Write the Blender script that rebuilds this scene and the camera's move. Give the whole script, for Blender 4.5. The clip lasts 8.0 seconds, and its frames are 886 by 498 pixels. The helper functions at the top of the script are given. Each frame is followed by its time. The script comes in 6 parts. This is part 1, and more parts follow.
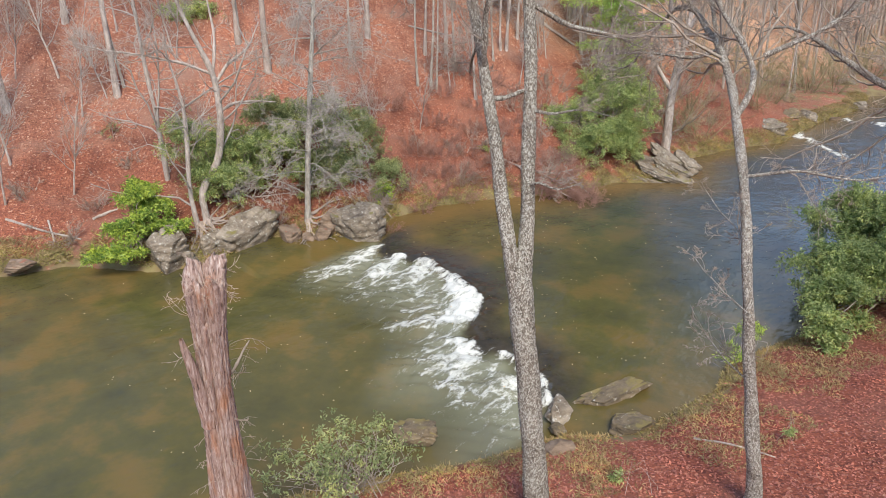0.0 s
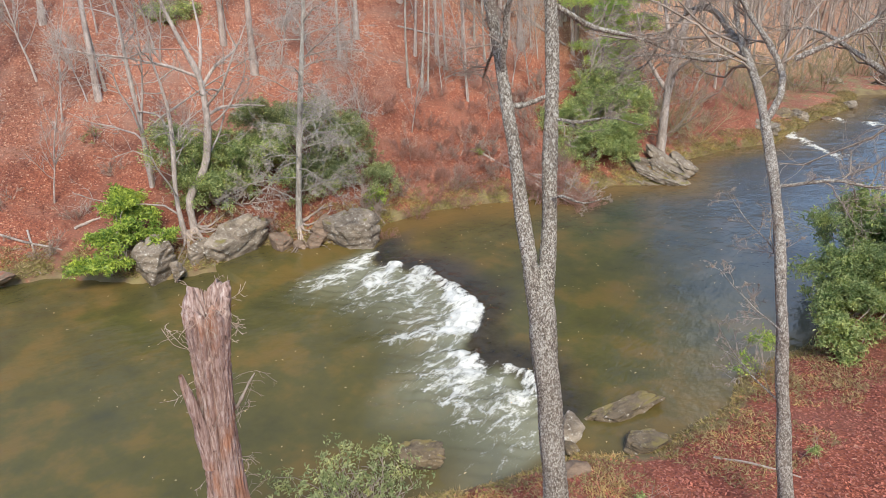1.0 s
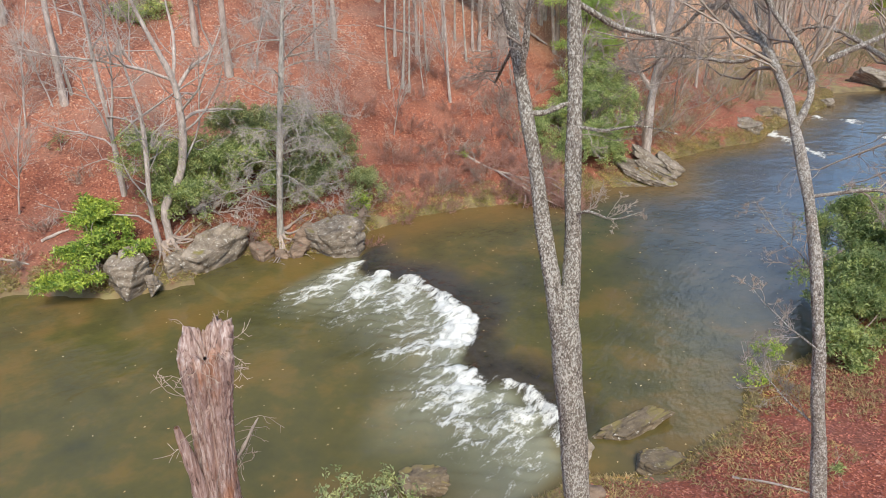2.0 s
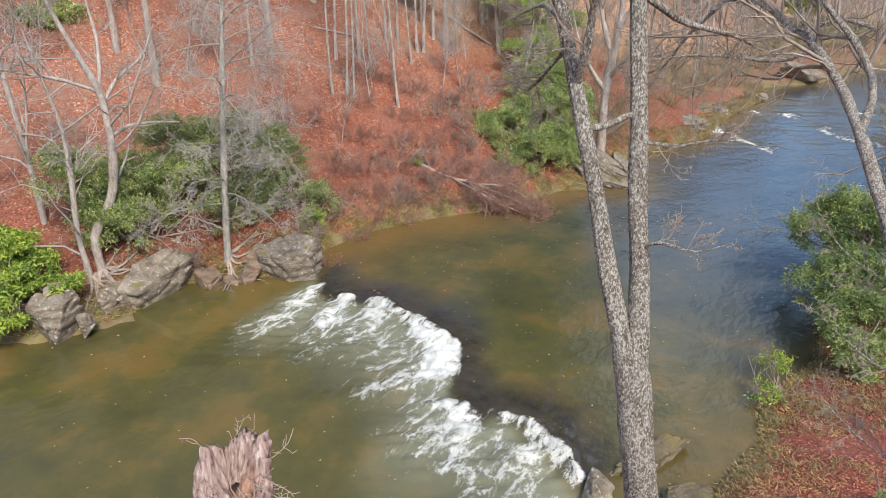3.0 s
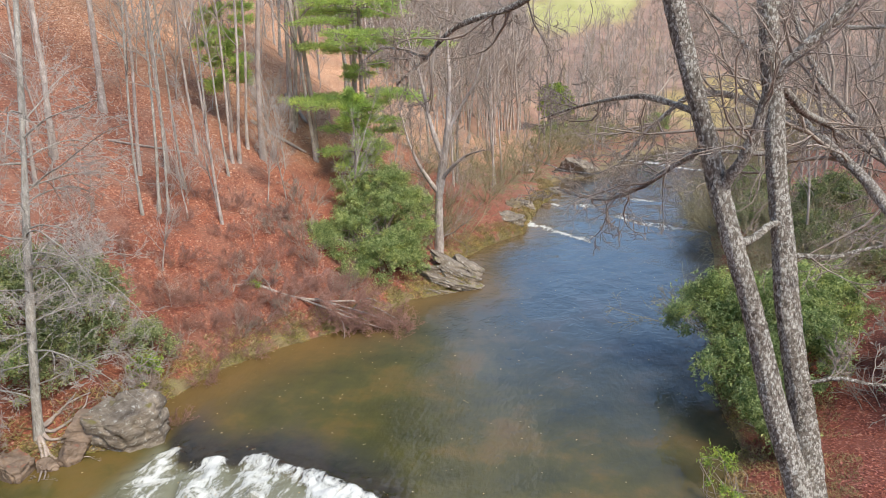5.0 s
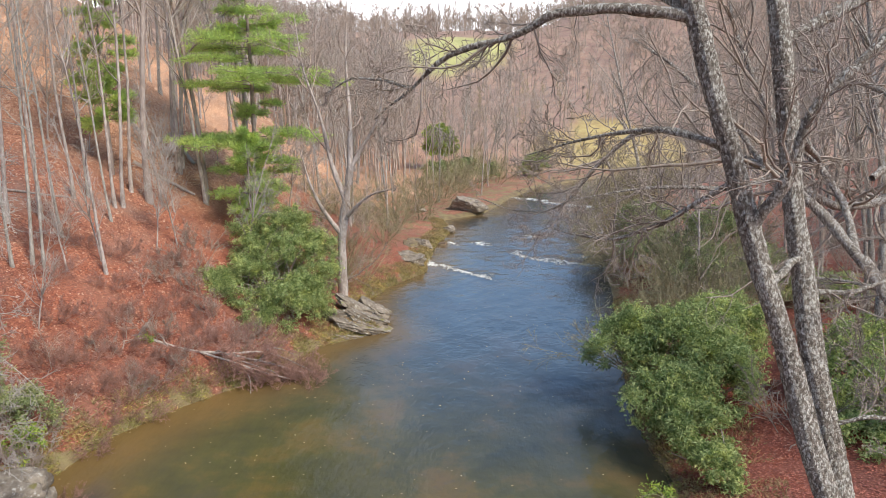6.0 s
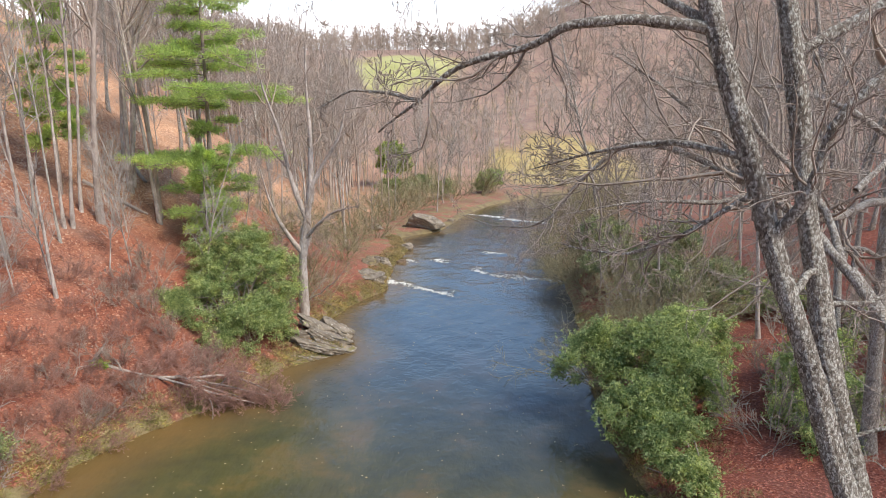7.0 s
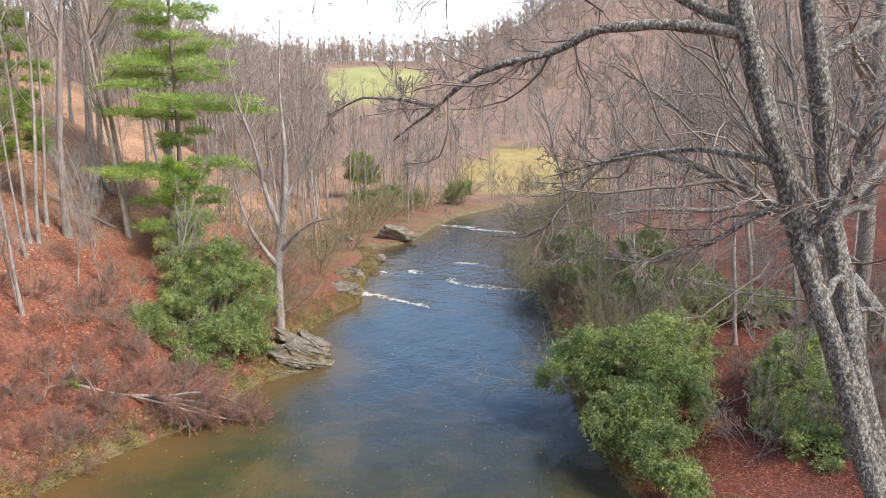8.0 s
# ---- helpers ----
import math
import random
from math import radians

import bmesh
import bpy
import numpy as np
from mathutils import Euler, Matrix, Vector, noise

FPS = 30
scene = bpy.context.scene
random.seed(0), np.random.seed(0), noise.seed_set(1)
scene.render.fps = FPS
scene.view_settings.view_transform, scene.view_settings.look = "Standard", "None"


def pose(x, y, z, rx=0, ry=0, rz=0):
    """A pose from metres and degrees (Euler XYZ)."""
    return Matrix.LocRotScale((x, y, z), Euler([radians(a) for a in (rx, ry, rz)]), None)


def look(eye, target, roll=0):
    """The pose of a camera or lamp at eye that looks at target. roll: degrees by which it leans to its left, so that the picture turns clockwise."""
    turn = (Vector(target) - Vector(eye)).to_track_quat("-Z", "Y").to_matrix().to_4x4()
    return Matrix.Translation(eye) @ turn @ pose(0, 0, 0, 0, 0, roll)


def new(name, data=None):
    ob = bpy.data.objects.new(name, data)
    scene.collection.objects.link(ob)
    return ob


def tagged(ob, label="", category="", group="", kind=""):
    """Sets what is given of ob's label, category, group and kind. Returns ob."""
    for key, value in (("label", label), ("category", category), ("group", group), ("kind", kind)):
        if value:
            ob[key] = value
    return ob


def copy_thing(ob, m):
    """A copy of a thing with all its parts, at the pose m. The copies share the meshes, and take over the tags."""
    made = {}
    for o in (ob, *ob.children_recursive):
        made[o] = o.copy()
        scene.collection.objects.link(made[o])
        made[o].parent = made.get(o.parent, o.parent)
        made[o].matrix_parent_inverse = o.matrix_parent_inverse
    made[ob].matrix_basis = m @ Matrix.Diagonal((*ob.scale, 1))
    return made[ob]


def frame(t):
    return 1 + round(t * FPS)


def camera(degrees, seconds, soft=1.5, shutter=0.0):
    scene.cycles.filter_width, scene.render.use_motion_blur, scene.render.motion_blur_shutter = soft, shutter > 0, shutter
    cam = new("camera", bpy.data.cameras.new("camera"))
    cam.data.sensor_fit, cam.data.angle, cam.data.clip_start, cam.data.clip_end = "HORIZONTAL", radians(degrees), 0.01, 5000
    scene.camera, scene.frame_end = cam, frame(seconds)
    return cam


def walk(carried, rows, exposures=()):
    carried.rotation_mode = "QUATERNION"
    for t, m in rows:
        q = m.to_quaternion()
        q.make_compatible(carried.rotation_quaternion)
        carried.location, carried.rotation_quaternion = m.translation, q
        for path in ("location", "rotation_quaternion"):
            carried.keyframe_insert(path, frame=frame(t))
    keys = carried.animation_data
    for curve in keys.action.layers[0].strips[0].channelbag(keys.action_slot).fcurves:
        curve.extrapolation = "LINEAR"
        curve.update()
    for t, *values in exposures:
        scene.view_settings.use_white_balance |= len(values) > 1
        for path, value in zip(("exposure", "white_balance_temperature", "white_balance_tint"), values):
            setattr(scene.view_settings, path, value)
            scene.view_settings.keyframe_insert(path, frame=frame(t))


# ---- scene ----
cam = camera(64.1, 8.0, soft=0.85)
PATH = [
    (0, (2.051, 0.374, 10.662), (0.715, 1.655, 9.904), -1.0),
    (0.5, (1.56, 0.493, 10.652), (0.241, 1.79, 9.893), -1.0),
    (1, (1.066, 0.61, 10.639), (-0.236, 1.924, 9.879), -1.0),
    (1.5, (0.575, 0.729, 10.635), (-0.706, 2.063, 9.873), -1.0),
    (1.7, (0.385, 0.775, 10.629), (-0.886, 2.118, 9.866), -1.0),
    (2.8, (-1.979, 1.382, 10.425), (-3.098, 2.853, 9.66), -1.0),
    (3, (-2.459, 1.471, 10.408), (-3.541, 2.969, 9.643), -1.1),
    (3.5, (-3.591, 1.632, 10.375), (-4.579, 3.198, 9.618), -1.1),
    (4, (-4.685, 1.844, 10.335), (-5.548, 3.514, 9.651), -1.1),
    (4.5, (-5.721, 2.064, 10.251), (-6.433, 3.838, 9.662), -1.0),
    (5, (-6.655, 2.313, 10.154), (-7.21, 4.167, 9.65), -1.0),
    (5.2, (-6.999, 2.379, 10.118), (-7.475, 4.262, 9.639), -1.0),
    (6.3, (-8.215, 2.923, 10.062), (-8.391, 4.879, 9.68), -0.5),
    (6.5, (-8.32, 2.949, 10.048), (-8.471, 4.908, 9.675), -0.5),
    (7, (-8.61, 2.996, 10.03), (-8.701, 4.962, 9.676), -0.6),
    (7.5, (-8.875, 3.065, 9.991), (-8.912, 5.036, 9.652), -0.7),
    (8, (-9.145, 3.189, 10.0), (-9.14, 5.162, 9.675), -0.8),
]
walk(cam, [(t, look(eye, target, roll)) for t, eye, target, roll in PATH])

# ---- world and sun ----
SUN_UP, SUN_ROUND = radians(46), radians(125)
world = bpy.data.worlds.new("sky")
scene.world = world
world.use_nodes = True
wn, wl = world.node_tree.nodes, world.node_tree.links
wn.clear()
w_out = wn.new("ShaderNodeOutputWorld")
w_bg = wn.new("ShaderNodeBackground")
w_sky = wn.new("ShaderNodeTexSky")
w_sky.sky_type, w_sky.sun_disc = "NISHITA", False
w_sky.sun_elevation, w_sky.sun_rotation = SUN_UP, SUN_ROUND
w_sky.air_density, w_sky.dust_density, w_sky.ozone_density = 1.0, 0.3, 2.5
w_tc = wn.new("ShaderNodeTexCoord")
w_cloud = wn.new("ShaderNodeTexNoise")
w_cloud.inputs["Scale"].default_value, w_cloud.inputs["Detail"].default_value = 2.2, 7
w_ramp = wn.new("ShaderNodeValToRGB")
w_ramp.color_ramp.elements[0].position, w_ramp.color_ramp.elements[1].position = 0.58, 0.85
w_mix = wn.new("ShaderNodeMix")
w_mix.data_type = "RGBA"
w_mix.inputs["B"].default_value = (9.8, 9.9, 10.4, 1)
wl.new(w_tc.outputs["Generated"], w_cloud.inputs["Vector"])
wl.new(w_cloud.outputs["Fac"], w_ramp.inputs["Fac"])
w_sep = wn.new("ShaderNodeSeparateXYZ")
wl.new(w_tc.outputs["Generated"], w_sep.inputs["Vector"])
w_low = wn.new("ShaderNodeMapRange")
w_low.inputs["From Min"].default_value, w_low.inputs["From Max"].default_value = 0.19, 0.135
wl.new(w_sep.outputs["Z"], w_low.inputs["Value"])
w_max = wn.new("ShaderNodeMath")
w_max.operation = "MAXIMUM"
wl.new(w_ramp.outputs["Color"], w_max.inputs[0])
wl.new(w_low.outputs["Result"], w_max.inputs[1])
wl.new(w_max.outputs["Value"], w_mix.inputs["Factor"])
wl.new(w_sky.outputs["Color"], w_mix.inputs["A"])
wl.new(w_mix.outputs["Result"], w_bg.inputs["Color"])
w_bg.inputs["Strength"].default_value = 0.15
wl.new(w_bg.outputs["Background"], w_out.inputs["Surface"])
sun_data = bpy.data.lights.new("sun", "SUN")
sun_data.energy, sun_data.angle, sun_data.color = 2.6, radians(20), (1.0, 0.92, 0.8)
sun = new("sun", sun_data)
sun_way = Vector((math.sin(SUN_ROUND) * math.cos(SUN_UP), math.cos(SUN_ROUND) * math.cos(SUN_UP), math.sin(SUN_UP)))
sun.matrix_world = look(sun_way * 100, (0, 0, 0))

scene.view_settings.exposure = 0.86


# ---- materials ----
def material(name, rough=0.8):
    m = bpy.data.materials.new(name)
    m.use_nodes = True
    b = m.node_tree.nodes["Principled BSDF"]
    b.inputs["Roughness"].default_value = rough
    return m, m.node_tree.nodes, m.node_tree.links, b


def noise_node(n, l, scale, detail=5.0, vec=None, rough=0.55):
    t = n.new("ShaderNodeTexNoise")
    t.inputs["Scale"].default_value, t.inputs["Detail"].default_value = scale, detail
    t.inputs["Roughness"].default_value = rough
    if vec is not None:
        l.new(vec, t.inputs["Vector"])
    return t


def ramp_node(n, l, fac, stops):
    r = n.new("ShaderNodeValToRGB")
    e = r.color_ramp.elements
    while len(e) < len(stops):
        e.new(0.5)
    for el, (p, c) in zip(e, stops):
        el.position, el.color = p, (*c, 1) if len(c) == 3 else c
    l.new(fac, r.inputs["Fac"])
    return r


def mix_node(n, l, fac, a, b, blend="MIX"):
    m = n.new("ShaderNodeMix")
    m.data_type, m.blend_type = "RGBA", blend
    for v, key in ((fac, "Factor"), (a, "A"), (b, "B")):
        if isinstance(v, (int, float)):
            m.inputs[key].default_value = v
        elif isinstance(v, tuple):
            m.inputs[key].default_value = (*v, 1)
        else:
            l.new(v, m.inputs[key])
    return m


def scaled(n, l, sx, sy, sz, output="Object"):
    c = n.new("ShaderNodeTexCoord")
    m = n.new("ShaderNodeMapping")
    m.inputs["Scale"].default_value = (sx, sy, sz)
    l.new(c.outputs[output], m.inputs["Vector"])
    return m.outputs["Vector"]


def bump(n, l, b, height, strength, distance):
    k = n.new("ShaderNodeBump")
    k.inputs["Strength"].default_value, k.inputs["Distance"].default_value = strength, distance
    l.new(height, k.inputs["Height"])
    l.new(k.outputs["Normal"], b.inputs["Normal"])
    return k


def bark_material(name, dark, light, fleck, fleck_amount, grain=14.0, moss=0.0):
    m, n, l, b = material(name, 0.9)
    v = scaled(n, l, 1, 1, 0.3)
    a = noise_node(n, l, grain, 7, v, 0.68)
    a.inputs["Distortion"].default_value = 0.6
    col = ramp_node(n, l, a.outputs["Fac"], [(0.33, dark), (0.68, light)])
    v2 = scaled(n, l, 1, 1, 0.75)
    f = noise_node(n, l, grain * 1.7, 5, v2, 0.78)
    fl = ramp_node(n, l, f.outputs["Fac"], [(0.62 - fleck_amount, (0, 0, 0)), (0.68 - fleck_amount * 0.7, (1, 1, 1))])
    c2 = mix_node(n, l, fl.outputs["Color"], col.outputs["Color"], fleck)
    big = noise_node(n, l, 0.9, 3, scaled(n, l, 1, 1, 1))
    br = ramp_node(n, l, big.outputs["Fac"], [(0.3, (0.7, 0.7, 0.7)), (0.7, (1.2, 1.2, 1.2))])
    c3 = mix_node(n, l, 1.0, c2.outputs["Result"], br.outputs["Color"], "MULTIPLY")
    out = c3.outputs["Result"]
    if moss:
        ms = noise_node(n, l, 2.2, 5, scaled(n, l, 1, 1, 0.7))
        mr = ramp_node(n, l, ms.outputs["Fac"], [(0.66 - moss, (0, 0, 0)), (0.74 - moss, (1, 1, 1))])
        out = mix_node(n, l, mr.outputs["Color"], out, (0.16, 0.17, 0.06)).outputs["Result"]
    l.new(out, b.inputs["Base Color"])
    bump(n, l, b, a.outputs["Fac"], 0.7, 0.03)
    return m


def plated_bark(name, crack, mid, pale, scale, stretch, pale_from):
    """Flaky bark: small uneven plates, some of them pale with lichen."""
    m, n, l, b = material(name, 0.9)
    v = scaled(n, l, 1, 1, stretch)
    wob = noise_node(n, l, scale * 0.8, 4, v, 0.65)
    wv = mix_node(n, l, 0.06, v, wob.outputs["Color"], "ADD")
    vo = n.new("ShaderNodeTexVoronoi")
    vo.inputs["Scale"].default_value = scale
    l.new(wv.outputs["Result"], vo.inputs["Vector"])
    sep = n.new("ShaderNodeSeparateColor")
    l.new(vo.outputs["Color"], sep.inputs["Color"])
    big = noise_node(n, l, 3.0, 5, scaled(n, l, 1, 1, 0.5), 0.65)
    ad = n.new("ShaderNodeMath")
    ad.operation = "MULTIPLY_ADD"
    l.new(big.outputs["Fac"], ad.inputs[0])
    ad.inputs[1].default_value = 0.9
    l.new(sep.outputs["Red"], ad.inputs[2])
    dv = n.new("ShaderNodeMath")
    dv.operation = "MULTIPLY"
    l.new(ad.outputs["Value"], dv.inputs[0])
    dv.inputs[1].default_value = 0.55
    col = ramp_node(n, l, dv.outputs["Value"], [(0.2, crack), (pale_from - 0.12, mid), (pale_from, mid), (pale_from + 0.12, pale)])
    gap = ramp_node(n, l, vo.outputs["Distance"], [(0.4, (1, 1, 1)), (0.8, (0.46, 0.44, 0.41))])
    c1 = mix_node(n, l, 1.0, col.outputs["Color"], gap.outputs["Color"], "MULTIPLY")
    fine = noise_node(n, l, scale * 3, 6, v, 0.7)
    fr = ramp_node(n, l, fine.outputs["Fac"], [(0.3, (0.6, 0.6, 0.6)), (0.7, (1.3, 1.3, 1.3))])
    c2 = mix_node(n, l, 1.0, c1.outputs["Result"], fr.outputs["Color"], "MULTIPLY")
    l.new(c2.outputs["Result"], b.inputs["Base Color"])
    k = bump(n, l, b, vo.outputs["Distance"], 0.9, 0.02)
    k.invert = True
    return m


BARK_TWIN = plated_bark("lichen_bark", (0.1, 0.078, 0.056), (0.3, 0.255, 0.2), (0.66, 0.63, 0.54), 58, 0.6, 0.52)
BARK_OAK = plated_bark("grey_oak_bark", (0.12, 0.098, 0.075), (0.34, 0.29, 0.235), (0.66, 0.62, 0.54), 58, 0.6, 0.53)
BARK_GREY = bark_material("grey_forest_bark", (0.25, 0.2, 0.165), (0.58, 0.5, 0.43), (0.66, 0.6, 0.55), 0.04, 9)
BARK_BROWN = bark_material("brown_forest_bark", (0.27, 0.21, 0.17), (0.5, 0.41, 0.34), (0.5, 0.45, 0.4), 0.0, 9)
BARK_PALE = bark_material("pale_beech_bark", (0.2, 0.175, 0.14), (0.5, 0.46, 0.39), (0.64, 0.62, 0.55), 0.03, 13)
BARK_PINE = bark_material("pine_bark", (0.16, 0.12, 0.095), (0.38, 0.3, 0.25), (0.42, 0.37, 0.32), 0.0, 9)
TWIG_PALE = bark_material("pale_twig", (0.28, 0.24, 0.2), (0.52, 0.46, 0.4), (0.54, 0.5, 0.45), 0.02, 9)
TWIG_DIM = bark_material("dull_brown_twig", (0.3, 0.235, 0.19), (0.5, 0.42, 0.35), (0.5, 0.45, 0.4), 0.0, 4)
TWIG_GREY = bark_material("grey_twig", (0.21, 0.165, 0.125), (0.45, 0.375, 0.3), (0.5, 0.47, 0.42), 0.02, 9)
TWIG_MAUVE = bark_material("mauve_twig", (0.28, 0.205, 0.155), (0.5, 0.395, 0.31), (0.45, 0.4, 0.36), 0.0, 6)
TWIG_TAN = bark_material("pale_tan_twig", (0.36, 0.265, 0.195), (0.64, 0.5, 0.385), (0.6, 0.52, 0.44), 0.0, 6)
TWIG_OLIVE = bark_material("olive_twig", (0.21, 0.175, 0.09), (0.43, 0.37, 0.21), (0.45, 0.43, 0.32), 0.03, 9)
TWIG_RED = bark_material("red_brush_twig", (0.26, 0.13, 0.095), (0.46, 0.27, 0.205), (0.46, 0.38, 0.32), 0.0, 9)
DEAD_WOOD = bark_material("bleached_dead_wood", (0.26, 0.2, 0.16), (0.52, 0.45, 0.38), (0.6, 0.56, 0.5), 0.04, 12)


def snag_material():
    m, n, l, b = material("weathered_snag_wood", 0.85)
    v = scaled(n, l, 1, 1, 0.022)
    a = noise_node(n, l, 34, 5, v, 0.65)
    col = ramp_node(n, l, a.outputs["Fac"], [(0.3, (0.07, 0.045, 0.035)), (0.42, (0.29, 0.185, 0.145)), (0.56, (0.45, 0.33, 0.28)), (0.7, (0.66, 0.57, 0.5))])
    s = noise_node(n, l, 3.4, 4, scaled(n, l, 1, 1, 0.25))
    sr = ramp_node(n, l, s.outputs["Fac"], [(0.5, (0, 0, 0)), (0.62, (1, 1, 1))])
    c2 = mix_node(n, l, sr.outputs["Color"], col.outputs["Color"], (0.44, 0.18, 0.07))
    fine = mix_node(n, l, 0.4, c2.outputs["Result"], col.outputs["Color"], "MIX")
    l.new(fine.outputs["Result"], b.inputs["Base Color"])
    bump(n, l, b, a.outputs["Fac"], 0.9, 0.04)
    return m


SNAG_WOOD = snag_material()


def leaf_material(name, dark, light, rough, translucent=0.0):
    m, n, l, b = material(name, rough)
    g = n.new("ShaderNodeNewGeometry")
    col = ramp_node(n, l, g.outputs["Random Per Island"], [(0.0, dark), (1.0, light)])
    big = noise_node(n, l, 1.5, 4, scaled(n, l, 1, 1, 1), 0.65)
    br = ramp_node(n, l, big.outputs["Fac"], [(0.3, (0.6, 0.66, 0.62)), (0.5, (1, 1, 1)), (0.7, (1.45, 1.3, 1.05))])
    c2 = mix_node(n, l, 1.0, col.outputs["Color"], br.outputs["Color"], "MULTIPLY")
    l.new(c2.outputs["Result"], b.inputs["Base Color"])
    if translucent:
        t = n.new("ShaderNodeBsdfTranslucent")
        l.new(c2.outputs["Result"], t.inputs["Color"])
        x = n.new("ShaderNodeMixShader")
        x.inputs["Fac"].default_value = translucent
        l.new(b.outputs["BSDF"], x.inputs[1])
        l.new(t.outputs["BSDF"], x.inputs[2])
        l.new(x.outputs["Shader"], n["Material Output"].inputs["Surface"])
    return m


LEAF_RHODO = leaf_material("rhododendron_leaf", (0.14, 0.22, 0.06), (0.62, 0.68, 0.29), 0.45, 0.48)
LEAF_RHODO_OLIVE = leaf_material("olive_rhododendron_leaf", (0.145, 0.19, 0.065), (0.5, 0.54, 0.26), 0.5, 0.4)
LEAF_LAUREL = leaf_material("bright_laurel_leaf", (0.1, 0.2, 0.03), (0.54, 0.64, 0.12), 0.45, 0.35)
LEAF_PINE = leaf_material("pine_needle", (0.3, 0.43, 0.1), (0.68, 0.8, 0.28), 0.6, 0.6)
LEAF_LITTER = leaf_material("fallen_leaf", (0.235, 0.092, 0.056), (0.45, 0.23, 0.143), 0.7, 0.0)
LEAF_LITTER_RED = leaf_material("fallen_red_leaf", (0.2, 0.056, 0.042), (0.5, 0.185, 0.125), 0.7, 0.0)
# Lighter version of the fallen leaf, with sunlight put into its colour.
LEAF_LITTER_SUNLIT = leaf_material("fallen_leaf_sunlit", (0.36, 0.18, 0.09), (0.68, 0.45, 0.28), 0.7, 0.0)
LEAF_FLOAT = leaf_material("floating_leaf", (0.4, 0.28, 0.12), (0.7, 0.55, 0.3), 0.6, 0.0)
GRASS = leaf_material("dry_bank_grass", (0.22, 0.15, 0.065), (0.46, 0.35, 0.17), 0.8, 0.2)
MOSS = leaf_material("bank_moss_tuft", (0.17, 0.165, 0.035), (0.44, 0.39, 0.11), 0.85, 0.1)


def ground_material():
    m, n, l, b = material("leaf_covered_ground", 0.9)
    c = n.new("ShaderNodeTexCoord").outputs["Object"]
    vo = n.new("ShaderNodeTexVoronoi")
    vo.inputs["Scale"].default_value = 17
    wob = noise_node(n, l, 9, 3, c)
    wv = mix_node(n, l, 0.12, c, wob.outputs["Color"], "ADD")
    l.new(wv.outputs["Result"], vo.inputs["Vector"])
    sep = n.new("ShaderNodeSeparateColor")
    l.new(vo.outputs["Color"], sep.inputs["Color"])
    leaf = ramp_node(n, l, sep.outputs["Red"], [(0.0, (0.17, 0.065, 0.042)), (0.4, (0.28, 0.108, 0.064)), (0.8, (0.36, 0.15, 0.088)), (0.94, (0.44, 0.22, 0.135)), (1.0, (0.64, 0.47, 0.35))])
    big = noise_node(n, l, 0.23, 5, c)
    br = ramp_node(n, l, big.outputs["Fac"], [(0.3, (0.68, 0.66, 0.66)), (0.7, (1.25, 1.2, 1.14))])
    c1 = mix_node(n, l, 1.0, leaf.outputs["Color"], br.outputs["Color"], "MULTIPLY")
    tint = noise_node(n, l, 0.6, 4, c)
    tr = ramp_node(n, l, tint.outputs["Fac"], [(0.48, (0, 0, 0)), (0.7, (0.7, 0.7, 0.7))])
    c2 = mix_node(n, l, tr.outputs["Color"], c1.outputs["Result"], (0.3, 0.17, 0.12))
    at = n.new("ShaderNodeAttribute")
    at.attribute_name = "cover"
    sc = n.new("ShaderNodeSeparateColor")
    l.new(at.outputs["Color"], sc.inputs["Color"])
    c2 = mix_node(n, l, at.outputs["Alpha"], c2.outputs["Result"], mix_node(n, l, 1.0, c2.outputs["Result"], (0.78, 0.54, 0.5), "MULTIPLY").outputs["Result"])
    kind = n.new("ShaderNodeAttribute")
    kind.attribute_name = "leaf"
    ks = n.new("ShaderNodeSeparateColor")
    l.new(kind.outputs["Color"], ks.inputs["Color"])
    # Paler leaf tones that paint sunlight onto the upper slope.
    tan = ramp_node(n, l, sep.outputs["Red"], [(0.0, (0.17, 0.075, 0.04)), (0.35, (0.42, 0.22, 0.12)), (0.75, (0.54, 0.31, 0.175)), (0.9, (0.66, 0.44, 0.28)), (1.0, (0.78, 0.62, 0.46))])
    sunlit_tan = mix_node(n, l, 1.0, tan.outputs["Color"], br.outputs["Color"], "MULTIPLY")
    c2 = mix_node(n, l, ks.outputs["Red"], c2.outputs["Result"], sunlit_tan.outputs["Result"])
    c2 = mix_node(n, l, ks.outputs["Green"], c2.outputs["Result"], mix_node(n, l, 1.0, c2.outputs["Result"], (0.86, 0.72, 0.66), "MULTIPLY").outputs["Result"])
    en = noise_node(n, l, 1.3, 6, c)
    gr = ramp_node(n, l, en.outputs["Fac"], [(0.35, (0.14, 0.095, 0.05)), (0.55, (0.22, 0.165, 0.075)), (0.75, (0.25, 0.22, 0.09))])
    edge = n.new("ShaderNodeMath")
    edge.operation = "MULTIPLY_ADD"
    l.new(en.outputs["Fac"], edge.inputs[0])
    edge.inputs[1].default_value = 1.2
    l.new(sc.outputs["Red"], edge.inputs[2])
    er = ramp_node(n, l, edge.outputs["Value"], [(0.85, (0, 0, 0)), (1.15, (1, 1, 1))])
    c3 = mix_node(n, l, er.outputs["Color"], c2.outputs["Result"], gr.outputs["Color"])
    fn = noise_node(n, l, 0.12, 6, c)
    fr = ramp_node(n, l, fn.outputs["Fac"], [(0.35, (0.34, 0.34, 0.11)), (0.7, (0.47, 0.44, 0.18))])
    c4 = mix_node(n, l, sc.outputs["Green"], c3.outputs["Result"], fr.outputs["Color"])
    far = noise_node(n, l, 0.35, 8, c, 0.7)
